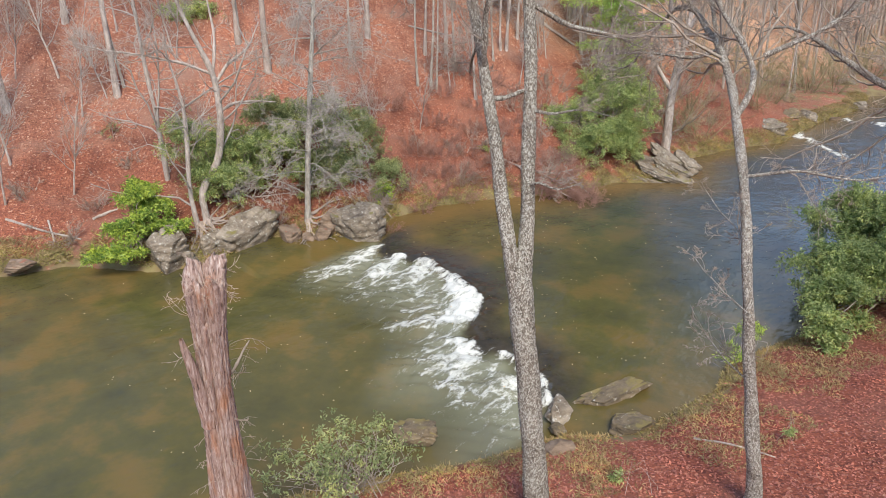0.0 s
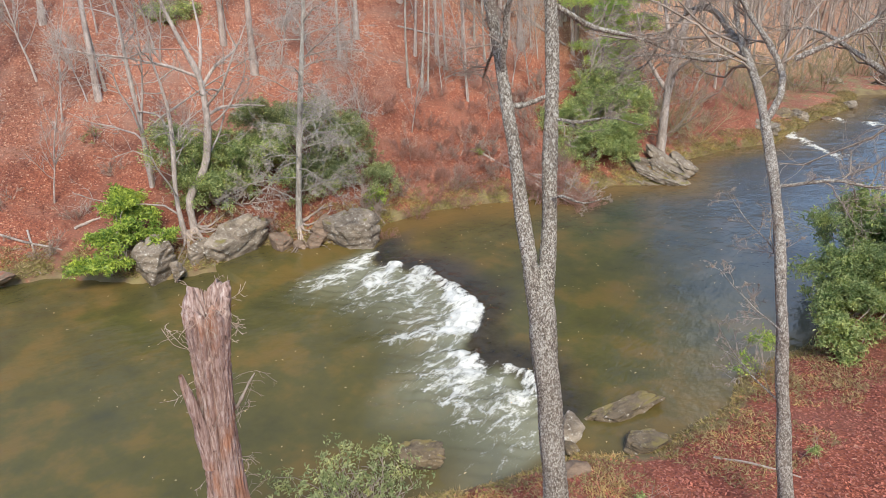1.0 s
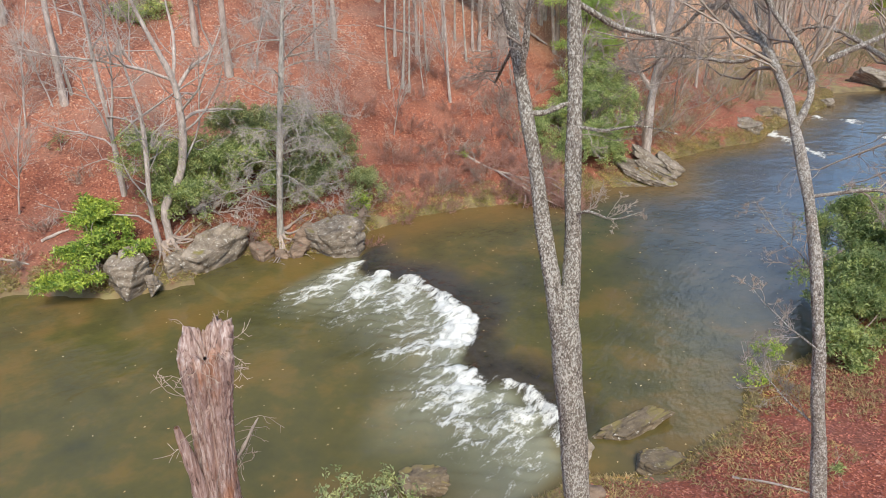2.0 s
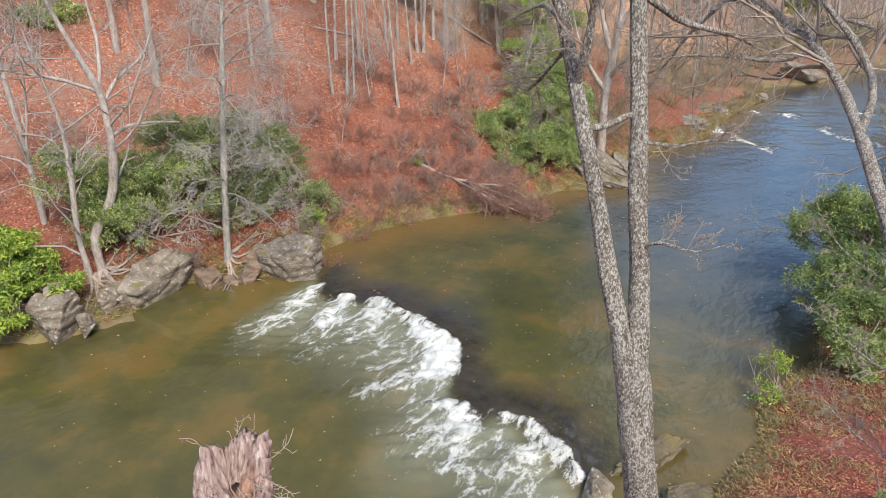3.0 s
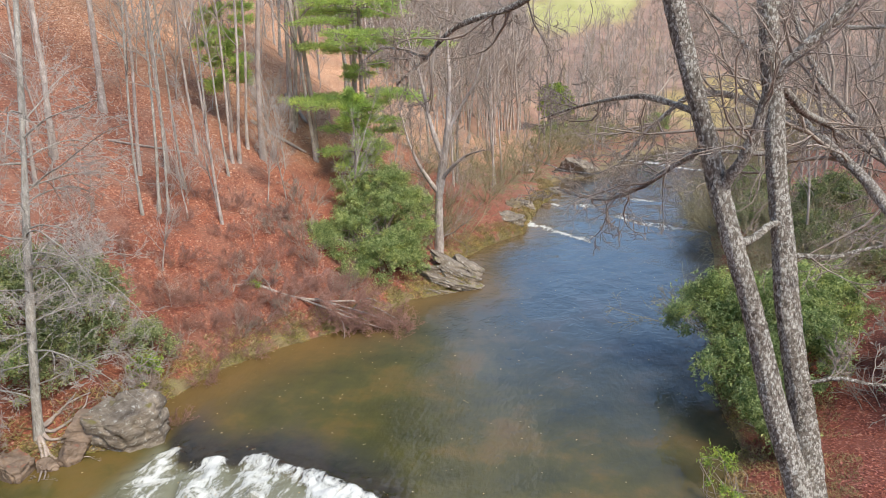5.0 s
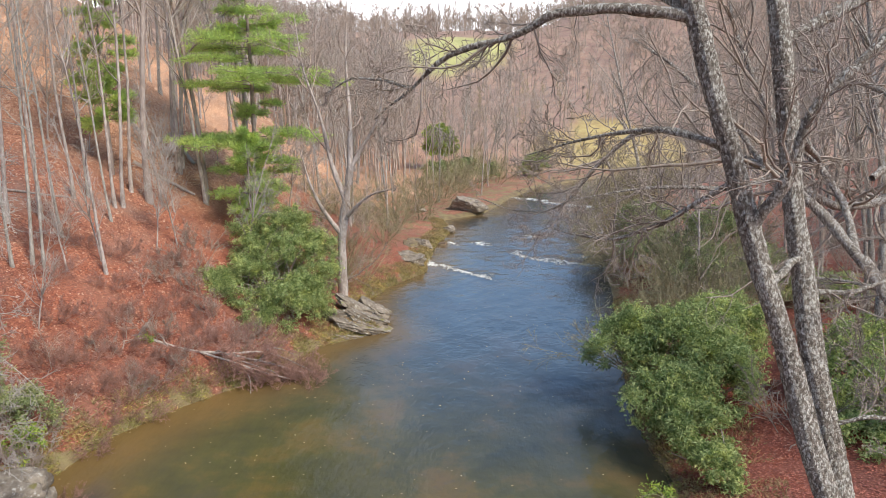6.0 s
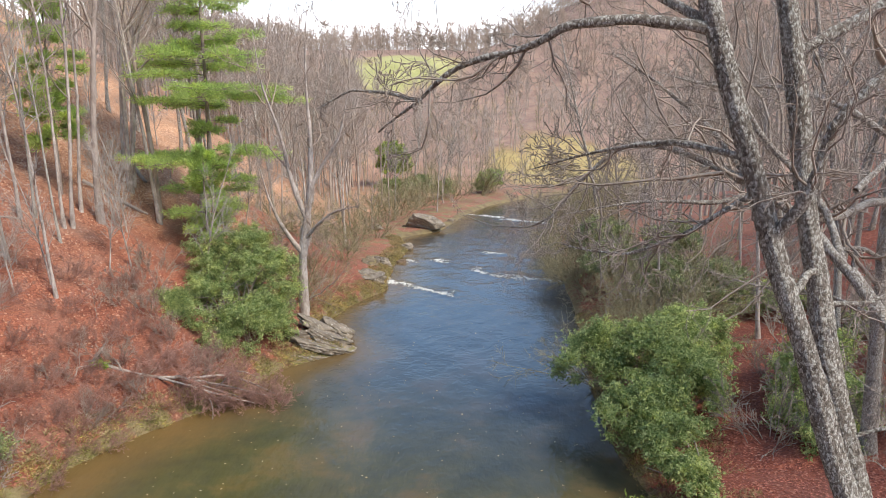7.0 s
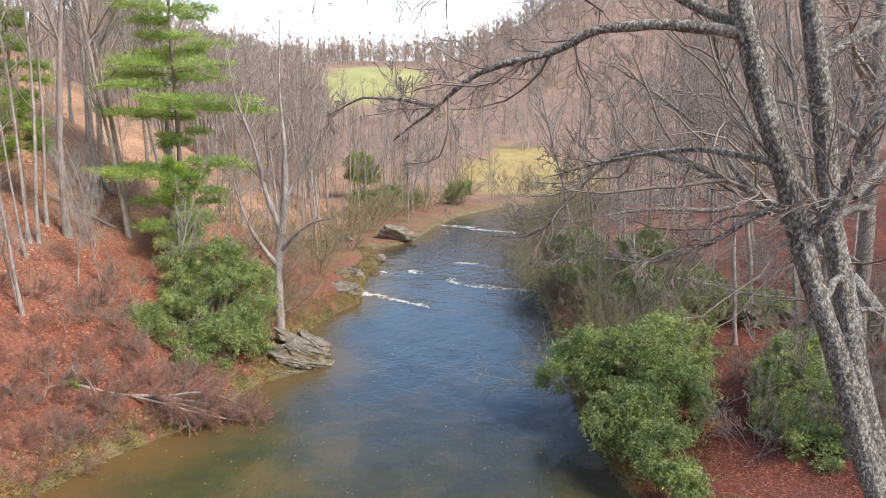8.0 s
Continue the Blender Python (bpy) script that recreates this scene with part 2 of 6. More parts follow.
    ffr = ramp_node(n, l, far.outputs["Fac"], [(0.3, (0.2, 0.13, 0.1)), (0.5, (0.33, 0.215, 0.16)), (0.7, (0.42, 0.3, 0.2))])
    c5 = mix_node(n, l, sc.outputs["Blue"], c4.outputs["Result"], ffr.outputs["Color"])
    gold = ramp_node(n, l, far.outputs["Fac"], [(0.3, (0.3, 0.2, 0.085)), (0.5, (0.42, 0.31, 0.12)), (0.7, (0.5, 0.4, 0.16))])
    c5 = mix_node(n, l, ks.outputs["Blue"], c5.outputs["Result"], gold.outputs["Color"])
    l.new(c5.outputs["Result"], b.inputs["Base Color"])
    bump(n, l, b, vo.outputs["Distance"], 0.5, 0.06)
    return m


GROUND = ground_material()


def rock_material(name, dark, light, lichen, lichen_amount, moss, top=(0.2, 0.17, 0.05)):
    m, n, l, b = material(name, 0.85)
    v = scaled(n, l, 1, 1, 1)
    a = noise_node(n, l, 1.7, 9, scaled(n, l, 1, 1.2, 3.2), 0.68)
    col = ramp_node(n, l, a.outputs["Fac"], [(0.32, dark), (0.68, light)])
    f = noise_node(n, l, 7.5, 8, v, 0.76)
    fr = ramp_node(n, l, f.outputs["Fac"], [(0.63 - lichen_amount, (0, 0, 0)), (0.69 - lichen_amount, (1, 1, 1))])
    c2 = mix_node(n, l, fr.outputs["Color"], col.outputs["Color"], lichen)
    g = n.new("ShaderNodeNewGeometry")
    sx = n.new("ShaderNodeSeparateXYZ")
    l.new(g.outputs["Normal"], sx.inputs["Vector"])
    mo = noise_node(n, l, 2.0, 6, v)
    ad = n.new("ShaderNodeMath")
    ad.operation = "MULTIPLY"
    l.new(mo.outputs["Fac"], ad.inputs[0])
    l.new(sx.outputs["Z"], ad.inputs[1])
    mr = ramp_node(n, l, ad.outputs["Value"], [(0.62 - moss, (0, 0, 0)), (0.72 - moss, (1, 1, 1))])
    c3 = mix_node(n, l, mr.outputs["Color"], c2.outputs["Result"], top)
    l.new(c3.outputs["Result"], b.inputs["Base Color"])
    fine = noise_node(n, l, 14, 8, v, 0.7)
    bump(n, l, b, fine.outputs["Fac"], 0.8, 0.05)
    return m


ROCK = rock_material("lichen_grey_rock", (0.09, 0.065, 0.042), (0.38, 0.315, 0.235), (0.56, 0.53, 0.45), 0.065, 0.08)
ROCK_LEAFY = rock_material("leaf_strewn_rock", (0.12, 0.09, 0.07), (0.47, 0.4, 0.32), (0.6, 0.57, 0.5), 0.08, 0.28, (0.3, 0.115, 0.07))
ROCK_BROWN = rock_material("brown_bank_rock", (0.11, 0.075, 0.05), (0.36, 0.26, 0.18), (0.46, 0.42, 0.36), 0.0, 0.12, (0.3, 0.125, 0.075))
ROCK_MOSSY = rock_material("mossy_river_rock", (0.05, 0.036, 0.022), (0.28, 0.21, 0.125), (0.52, 0.47, 0.38), 0.05, 0.16, (0.22, 0.17, 0.06))


def water_material():
    m, n, l, b = material("river_water", 0.06)
    b.inputs["IOR"].default_value = 1.38
    c = n.new("ShaderNodeTexCoord").outputs["Object"]
    at = n.new("ShaderNodeAttribute")
    at.attribute_name = "cover"
    sc = n.new("ShaderNodeSeparateColor")
    l.new(at.outputs["Color"], sc.inputs["Color"])
    bed = noise_node(n, l, 0.42, 5, c, 0.62)
    deep = ramp_node(n, l, bed.outputs["Fac"], [(0.3, (0.06, 0.058, 0.024)), (0.5, (0.095, 0.083, 0.027)), (0.6, (0.14, 0.1, 0.03)), (0.76, (0.17, 0.105, 0.032))])
    sh = n.new("ShaderNodeMath")
    sh.operation = "MULTIPLY"
    l.new(sc.outputs["Green"], sh.inputs[0])
    sh.inputs[1].default_value = 0.85
    c1 = mix_node(n, l, sh.outputs["Value"], deep.outputs["Color"], (0.2, 0.115, 0.04))
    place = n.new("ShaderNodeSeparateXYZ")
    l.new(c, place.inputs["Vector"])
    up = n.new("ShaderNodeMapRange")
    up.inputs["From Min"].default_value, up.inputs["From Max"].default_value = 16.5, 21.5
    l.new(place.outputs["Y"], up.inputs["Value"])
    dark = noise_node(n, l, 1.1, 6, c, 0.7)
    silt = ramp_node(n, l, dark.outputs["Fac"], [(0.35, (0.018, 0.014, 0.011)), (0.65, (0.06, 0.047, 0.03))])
    # Upstream base colour turns blue: the sky's reflection is painted in.
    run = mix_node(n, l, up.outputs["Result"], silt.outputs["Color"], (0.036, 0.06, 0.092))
    fast_and_sky = mix_node(n, l, sc.outputs["Blue"], c1.outputs["Result"], run.outputs["Result"])
    mp = n.new("ShaderNodeMapping")
    mp.inputs["Scale"].default_value, mp.inputs["Rotation"].default_value = (1.0, 0.42, 1.0), (0, 0, radians(-8))
    l.new(c, mp.inputs["Vector"])
    fa = noise_node(n, l, 2.0, 10, mp.outputs["Vector"], 0.74)
    fa.inputs["Distortion"].default_value = 1.1
    fb = noise_node(n, l, 13.0, 7, mp.outputs["Vector"], 0.7)
    fb.inputs["Distortion"].default_value = 1.6
    fc = n.new("ShaderNodeMath")
    fc.operation = "MULTIPLY_ADD"
    l.new(fb.outputs["Fac"], fc.inputs[0])
    fc.inputs[1].default_value = 0.62
    l.new(fa.outputs["Fac"], fc.inputs[2])
    fs = n.new("ShaderNodeMath")
    fs.operation = "ADD"
    l.new(fc.outputs["Value"], fs.inputs[0])
    l.new(sc.outputs["Red"], fs.inputs[1])
    warp = noise_node(n, l, 1.6, 5, mp.outputs["Vector"], 0.6)
    wv = mix_node(n, l, 0.7, mp.outputs["Vector"], warp.outputs["Color"], "ADD")
    net = n.new("ShaderNodeTexVoronoi")
    net.feature = "DISTANCE_TO_EDGE"
    net.inputs["Scale"].default_value = 2.1
    l.new(wv.outputs["Result"], net.inputs["Vector"])
    thread = ramp_node(n, l, net.outputs["Distance"], [(0.0, (1, 1, 1)), (0.05, (0.75, 0.75, 0.75)), (0.16, (0, 0, 0))])
    gate = ramp_node(n, l, sc.outputs["Red"], [(0.05, (0, 0, 0)), (0.22, (1, 1, 1))])
    lace = mix_node(n, l, 1.0, thread.outputs["Color"], gate.outputs["Color"], "MULTIPLY")
    fl = n.new("ShaderNodeMath")
    fl.operation = "MULTIPLY_ADD"
    l.new(lace.outputs["Result"], fl.inputs[0])
    fl.inputs[1].default_value = 0.14
    l.new(fs.outputs["Value"], fl.inputs[2])
    fk = n.new("ShaderNodeMath")
    fk.operation = "MULTIPLY"
    l.new(fl.outputs["Value"], fk.inputs[0])
    fk.inputs[1].default_value = 0.6
    fm = ramp_node(n, l, fk.outputs["Value"], [(0.625, (0, 0, 0)), (0.67, (0.22, 0.22, 0.22)), (0.715, (0.65, 0.65, 0.65)), (0.8, (1, 1, 1))])
    milky = mix_node(n, l, at.outputs["Alpha"], fast_and_sky.outputs["Result"], (0.235, 0.23, 0.15))
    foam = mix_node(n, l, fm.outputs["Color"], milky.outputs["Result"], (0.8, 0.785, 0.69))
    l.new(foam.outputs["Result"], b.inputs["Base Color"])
    ro = n.new("ShaderNodeMath")
    ro.operation = "MULTIPLY_ADD"
    l.new(fm.outputs["Color"], ro.inputs[0])
    ro.inputs[1].default_value, ro.inputs[2].default_value = 0.6, 0.07
    l.new(ro.outputs["Value"], b.inputs["Roughness"])
    mp2 = n.new("ShaderNodeMapping")
    mp2.inputs["Scale"].default_value = (1.0, 0.6, 1.0)
    l.new(c, mp2.inputs["Vector"])
    r1 = noise_node(n, l, 1.4, 4, mp2.outputs["Vector"], 0.55)
    r2 = noise_node(n, l, 7.0, 3, mp2.outputs["Vector"], 0.5)
    ad = n.new("ShaderNodeMath")
    ad.operation = "MULTIPLY_ADD"
    l.new(r2.outputs["Fac"], ad.inputs[0])
    ad.inputs[1].default_value = 0.2
    l.new(r1.outputs["Fac"], ad.inputs[2])
    ad2 = n.new("ShaderNodeMath")
    ad2.operation = "MULTIPLY_ADD"
    l.new(fm.outputs["Color"], ad2.inputs[0])
    ad2.inputs[1].default_value = 0.9
    l.new(ad.outputs["Value"], ad2.inputs[2])
    bump(n, l, b, ad2.outputs["Value"], 0.38, 0.13)
    return m


WATER = water_material()


# ---- lie of the land ----
LEFT_BANK = [(-75, -45), (-50, -18), (-36, -3), (-27.2, 5.2), (-26.3, 7.6), (-23.4, 9.5), (-22.3, 12), (-22.7, 14.3),
             (-21.4, 15.6), (-20.35, 16.7), (-20.0, 17.9), (-20.9, 19.3), (-20.5, 22), (-19.4, 24.3), (-17.6, 27), (-16.6, 30.5),
             (-14.2, 32.8), (-16.1, 37.3), (-15.4, 41), (-13.9, 44.3), (-14.3, 52), (-13.8, 58.5), (-15, 64),
             (-11.7, 68), (-9.3, 80), (-6.6, 88), (0, 99), (22, 118), (80, 140)]
RIGHT_BANK = [(-48, -60), (-26, -30), (-15, -9), (-11.2, 1), (-9.6, 5.5), (-8, 8.6), (-7, 10.3), (-6.3, 12.2), (-5.2, 13.2),
              (-4.6, 16.4), (-5, 18), (-4.2, 20.8), (-4.5, 24), (-4.5, 27), (-3.6, 39), (-3.1, 50), (-2.5, 64.5),
              (0.5, 77), (8, 88), (30, 104), (85, 125)]


def to_line(x, y, line):
    """Distance from the points to a polyline, and the side (positive to the left of its way)."""
    best = np.full(x.shape, 1e9)
    side = np.ones(x.shape)
    for (ax, ay), (bx, by) in zip(line[:-1], line[1:]):
        dx, dy = bx - ax, by - ay
        u = np.clip(((x - ax) * dx + (y - ay) * dy) / (dx * dx + dy * dy), 0, 1)
        ex, ey = x - ax - u * dx, y - ay - u * dy
        d = np.hypot(ex, ey)
        s = np.sign(dx * (y - ay) - dy * (x - ax))
        near = d < best - 1e-9
        best, side = np.where(near, d, best), np.where(near, s, side)
    return best, side


def waves(x, y, size, seed):
    """Smooth unevenness, about -1 to 1."""
    a = np.sin(x / size * 1.9 + seed) * np.cos(y / size * 1.7 + seed * 2.3)
    b = np.sin((x * 0.8 + y * 0.6) / size * 3.7 + seed * 1.7) * 0.5
    c = np.cos((x * 0.5 - y * 0.9) / size * 6.9 + seed * 3.1) * 0.3
    return (a + b + c) / 1.5


def smooth(a, b, v):
    u = np.clip((v - a) / (b - a), 0, 1)
    return u * u * (3 - 2 * u)


def ground_height(x, y):
    x, y = np.asarray(x, float), np.asarray(y, float)
    dl, sl = to_line(x, y, LEFT_BANK)
    dr, sr = to_line(x, y, RIGHT_BANK)
    on_left, on_right = sl > 0, sr < 0
    toe = 7 * smooth(44, 66, y) + 22 * smooth(66, 110, y)
    d = dl - toe
    hill = np.interp(d, [-40, 0, 1.5, 4, 8, 10, 13, 40, 80, 150], [0, 0, .4, 1.5, 3.9, 5.2, 7.3, 25, 43, 55])
    hill = hill * (1 - .9 * smooth(95, 165, y))
    left = np.interp(dl, [0, .3, .8, 2.5, 60], [-.25, .12, .3, .45, 1.0]) + hill + .12 * waves(x, y, 2.3, 1) * smooth(.5, 3, dl) + .3 * waves(x, y, 7, 4) * smooth(8, 20, dl)
    rise = np.interp(dr, [0, .3, .8, 2.5, 8, 14, 34, 70, 130], [-.25, .12, .3, .65, 1.6, 2.6, 9, 22, 34])
    rise = rise * (1 - .85 * smooth(95, 165, y))
    right = rise + .1 * waves(x, y, 2.1, 2) * smooth(.5, 3, dr) + .5 * waves(x, y, 11, 5) * smooth(8, 20, dr)
    bed = -.25 - .9 * smooth(0, 3, np.minimum(dl, dr))
    z = np.where(on_left, left, np.where(on_right, right, bed))
    mound = .75 * np.exp(-((x + 23.9) / 1.1) ** 2 - ((y - 14.1) / 1.5) ** 2) + .55 * np.exp(-((x + 21.9) / 1.0) ** 2 - ((y - 17.4) / 1.1) ** 2)
    z = z + mound * on_left * smooth(.2, 1.0, dl)
    far = np.interp(y + .12 * np.abs(x + 10), [140, 200, 230, 260, 285, 345, 520, 1200], [0, 11, 22, 27, 30, 34, 32, 30]) + 3 * waves(x, y, 70, 3) * smooth(150, 260, y) + 2.5 * waves(x, y, 31, 12) * smooth(270, 310, y)
    far = far + 26 * smooth(-15, 60, x) * smooth(190, 320, y) + 12 * smooth(-65, -140, x) * smooth(140, 300, y)
    return z + far * (on_left | on_right)


# ---- building helpers ----
class Geo:
    """Vertices and quads gathered into one mesh."""

    def __init__(self):
        self.v, self.q, self.count = [], [], 0

    def add(self, v, q):
        self.v.append(v.reshape(-1, 3))
        self.q.append(q.reshape(-1, 4) + self.count)
        self.count += v.size // 3

    def mesh(self, name, smooth_faces=True, shift=(0, 0, 0)):
        me = bpy.data.meshes.new(name)
        if not self.v:
            return me
        v = np.concatenate(self.v) - np.array(shift)
        q = np.concatenate(self.q)
        me.vertices.add(len(v))
        me.vertices.foreach_set("co", v.astype(np.float32).ravel())
        me.loops.add(q.size)
        me.loops.foreach_set("vertex_index", q.astype(np.int32).ravel())
        me.polygons.add(len(q))
        me.polygons.foreach_set("loop_start", np.arange(0, q.size, 4, dtype=np.int32))
        me.polygons.foreach_set("use_smooth", np.full(len(q), smooth_faces))
        me.update(calc_edges=True)
        return me


def unit(v):
    return v / np.maximum(np.linalg.norm(v, axis=-1, keepdims=True), 1e-9)


def tubes(geo, lines, sides):
    """Tapered round limbs along polylines of (points, radii)."""
    by_count = {}
    for pts, rad in lines:
        by_count.setdefault(len(pts), []).append((pts, rad))
    for n, some in by_count.items():
        p = np.array([s[0] for s in some], float)
        r = np.array([s[1] for s in some], float)
        t = unit(np.gradient(p, axis=1))
        whole = unit(p[:, -1] - p[:, 0])
        ref = np.where(np.abs(whole[:, :1]) < 0.7, np.array([[1.0, 0, 0]]), np.array([[0, 1.0, 0]]))
        u = unit(np.cross(t, ref[:, None, :]))
        w = np.cross(t, u)
        a = np.linspace(0, 2 * np.pi, sides, endpoint=False)
        ring = u[:, :, None] * np.cos(a)[:, None] + w[:, :, None] * np.sin(a)[:, None]
        v = p[:, :, None] + ring * r[:, :, None, None]
        i, j = np.arange(n - 1)[:, None], np.arange(sides)[None]
        k = (j + 1) % sides
        q = np.stack([i * sides + j, i * sides + k, (i + 1) * sides + k, (i + 1) * sides + j], -1).reshape(-1, 4)
        q = q[None] + (np.arange(len(some)) * n * sides)[:, None, None]
        geo.add(v, q)


def ridged_trunk(geo, pts, radii, sides, step, depth, rng, burls=0.06):
    """A thick trunk with bark ridges, uneven girth and small burls."""
    pts, radii = np.array(pts, float), np.array(radii, float)
    run = np.r_[0, np.cumsum(np.linalg.norm(np.diff(pts, axis=0), axis=1))]
    s = np.arange(0, run[-1] + step, step)
    s[-1] = min(s[-1], run[-1])
    p = np.stack([np.interp(s, run, pts[:, k]) for k in range(3)], 1)
    soft = np.ones(7) / 7
    for k in range(3):
        pad = np.r_[np.full(3, p[0, k]), p[:, k], np.full(3, p[-1, k])]
        p[:, k] = np.convolve(pad, soft, "valid")
    r = np.interp(s, run, radii)
    t = unit(np.gradient(p, axis=0))
    u = unit(np.cross(t, np.array([[0.0, 1, 0]])))
    w = np.cross(t, u)
    a = np.linspace(0, 2 * np.pi, sides, endpoint=False)
    ph = rng.uniform(0, 6.28, 8)
    aa, ss = np.meshgrid(a, s)
    wob = 0.35 * np.sin(ss * 3.1 + ph[0]) + 0.25 * np.sin(ss * 7.3 + ph[1])
    ridge = np.abs(np.sin(aa * 6 + wob + ph[2])) + 0.6 * np.abs(np.sin(aa * 10 - wob * 1.6 + ss * 0.9 + ph[3]))
    lump = burls * (np.sin(aa * 2 + ss * 1.4 + ph[4]) * np.sin(ss * 2.3 + ph[5]) + 0.5 * np.sin(aa + ss * 4 + ph[6]))
    rough = rng.uniform(-0.5, 0.5, aa.shape)
    rr = r[:, None] * (1 + lump) + depth * 0.45 * (ridge - 0.8) + depth * 0.8 * rough
    v = p[:, None] + (u[:, None] * np.cos(aa)[..., None] + w[:, None] * np.sin(aa)[..., None]) * rr[..., None]
    n = len(s)
    i, j = np.arange(n - 1)[:, None], np.arange(sides)[None]
    k = (j + 1) % sides
    geo.add(v, np.stack([i * sides + j, i * sides + k, (i + 1) * sides + k, (i + 1) * sides + j], -1))


def leaves(geo, base, way, up, length, width, droop=0.0):
    """Folded leaves at many places at once."""
    way = unit(way)
    side = unit(np.cross(way, up))
    nor = np.cross(side, way)
    l, w = np.asarray(length)[:, None], np.asarray(width)[:, None]
    mid = base + way * l * 0.5 + nor * w * 0.45
    tip = base + way * l - nor * l * droop
    v = np.stack([base, mid + side * w, tip, mid - side * w], 1)
    geo.add(v, np.array([[0, 3, 2, 1]])[None] + (np.arange(len(base)) * 4)[:, None, None])


def part(name, mesh, mat, parent, label="", kind=""):
    ob = new(name, mesh)
    if kind:
        ob["kind"] = kind
    mesh.materials.append(mat)
    ob.parent = parent
    if label:
        ob["label"] = label
    return ob


def thing(name, loc, label, category, group="", kind=""):
    ob = new(name)
    ob.empty_display_size = 0.2
    ob.matrix_basis = pose(*loc)
    return tagged(ob, label, category, group, kind)


def solid(name, mesh, mat, label, category, group="", kind="", m=None):
    ob = new(name, mesh)
    mesh.materials.append(mat)
    if m is not None:
        ob.matrix_basis = m
    return tagged(ob, label, category, group, kind)


def height(x, y):
    return float(ground_height(np.array([x]), np.array([y]))[0])


def steps(*runs):
    out = []
    for a, b, s in runs:
        out += list(np.arange(a, b - 1e-6, s))
    return np.array(out + [runs[-1][1]])


# ---- ground ----
gx = steps((-900, -200, 50), (-200, -80, 8), (-80, -34, 1.5), (-34, 6, 0.36), (6, 40, 1.2), (40, 200, 8), (200, 900, 50))
gy = steps((-700, -100, 50), (-100, -12, 6), (-12, 60, 0.4), (60, 110, 1.0), (110, 400, 5), (400, 1500, 60))
GX, GY = np.meshgrid(gx, gy)
GZ = ground_height(GX, GY)
geo = Geo()
i, j = np.arange(len(gy) - 1)[:, None], np.arange(len(gx) - 1)[None]
k = len(gx)
geo.add(np.stack([GX, GY, GZ], -1), np.stack([i * k + j, i * k + j + 1, (i + 1) * k + j + 1, (i + 1) * k + j], -1))
ground = solid("ground", geo.mesh("ground"), GROUND, "rust brown leaf-covered river banks and hillsides", "ground", kind="structure")
col = ground.data.color_attributes.new("cover", "FLOAT_COLOR", "POINT")
DL, SL = to_line(GX, GY, LEFT_BANK)
DR, SR = to_line(GX, GY, RIGHT_BANK)
MEADOW = smooth(0, 0.5, 0.95 - ((GX - 9) / 16) ** 2 - ((GY - 134) / 32) ** 2 + 0.5 * waves(GX, GY, 9, 6))
FIELD = np.maximum(0.95 * smooth(-0.3, 0.6, 1 - ((GX + 30) / 19) ** 2 - ((GY - 226) / 26) ** 2 + 0.4 * waves(GX, GY, 11, 8)), 0.15 * MEADOW)
bank = np.where(SR < 0, 0.5 * smooth(1.4, 0.1, DR), 0.5 * smooth(1.2, 0.1, DL)) + np.where(SL > 0, 0.3 * smooth(40, 60, GY) * smooth(11, 4, DL), 0)
bank = np.maximum(bank, 0.5 * MEADOW)
cover = np.stack([bank, FIELD, smooth(80, 150, GY) * 0.9 * (1 - FIELD) * (1 - MEADOW), (SR < 0) * smooth(60, 40, GY)], -1)
col.data.foreach_set("color", cover.astype(np.float32).ravel())
# Where the upstream slope gets its painted sunlight, as paler ground.
SLOPE_SUNLIT = (SL > 0) * smooth(31, 46, GY + 0.35 * np.maximum(DL - 8, 0)) * smooth(6, 11, DL + 1.5 * waves(GX, GY, 3, 17)) * (1 - 0.6 * smooth(85, 140, GY))
LEAF_RED = (SL > 0) * smooth(9 + 2 * smooth(18, 23, GY), 4 + 2 * smooth(18, 23, GY), DL + 1.5 * waves(GX, GY, 3, 17)) * smooth(60, 45, GY)
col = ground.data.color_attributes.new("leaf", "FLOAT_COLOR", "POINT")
col.data.foreach_set("color", np.stack([SLOPE_SUNLIT, LEAF_RED, MEADOW, 0 * GX + 1], -1).astype(np.float32).ravel())

# ---- river ----
LIP_X = [-20.5, -19.2, -18.4, -17.5, -16.4, -14.3, -12.8, -12.1, -11.5, -10.6, -9.4, -8.4, -7.3, -6.5]
LIP_Y = [18.6, 17.5, 16.7, 16.8, 17.3, 16.95, 16.4, 15.7, 14.5, 13.9, 14.3, 14.0, 13.1, 12.8]
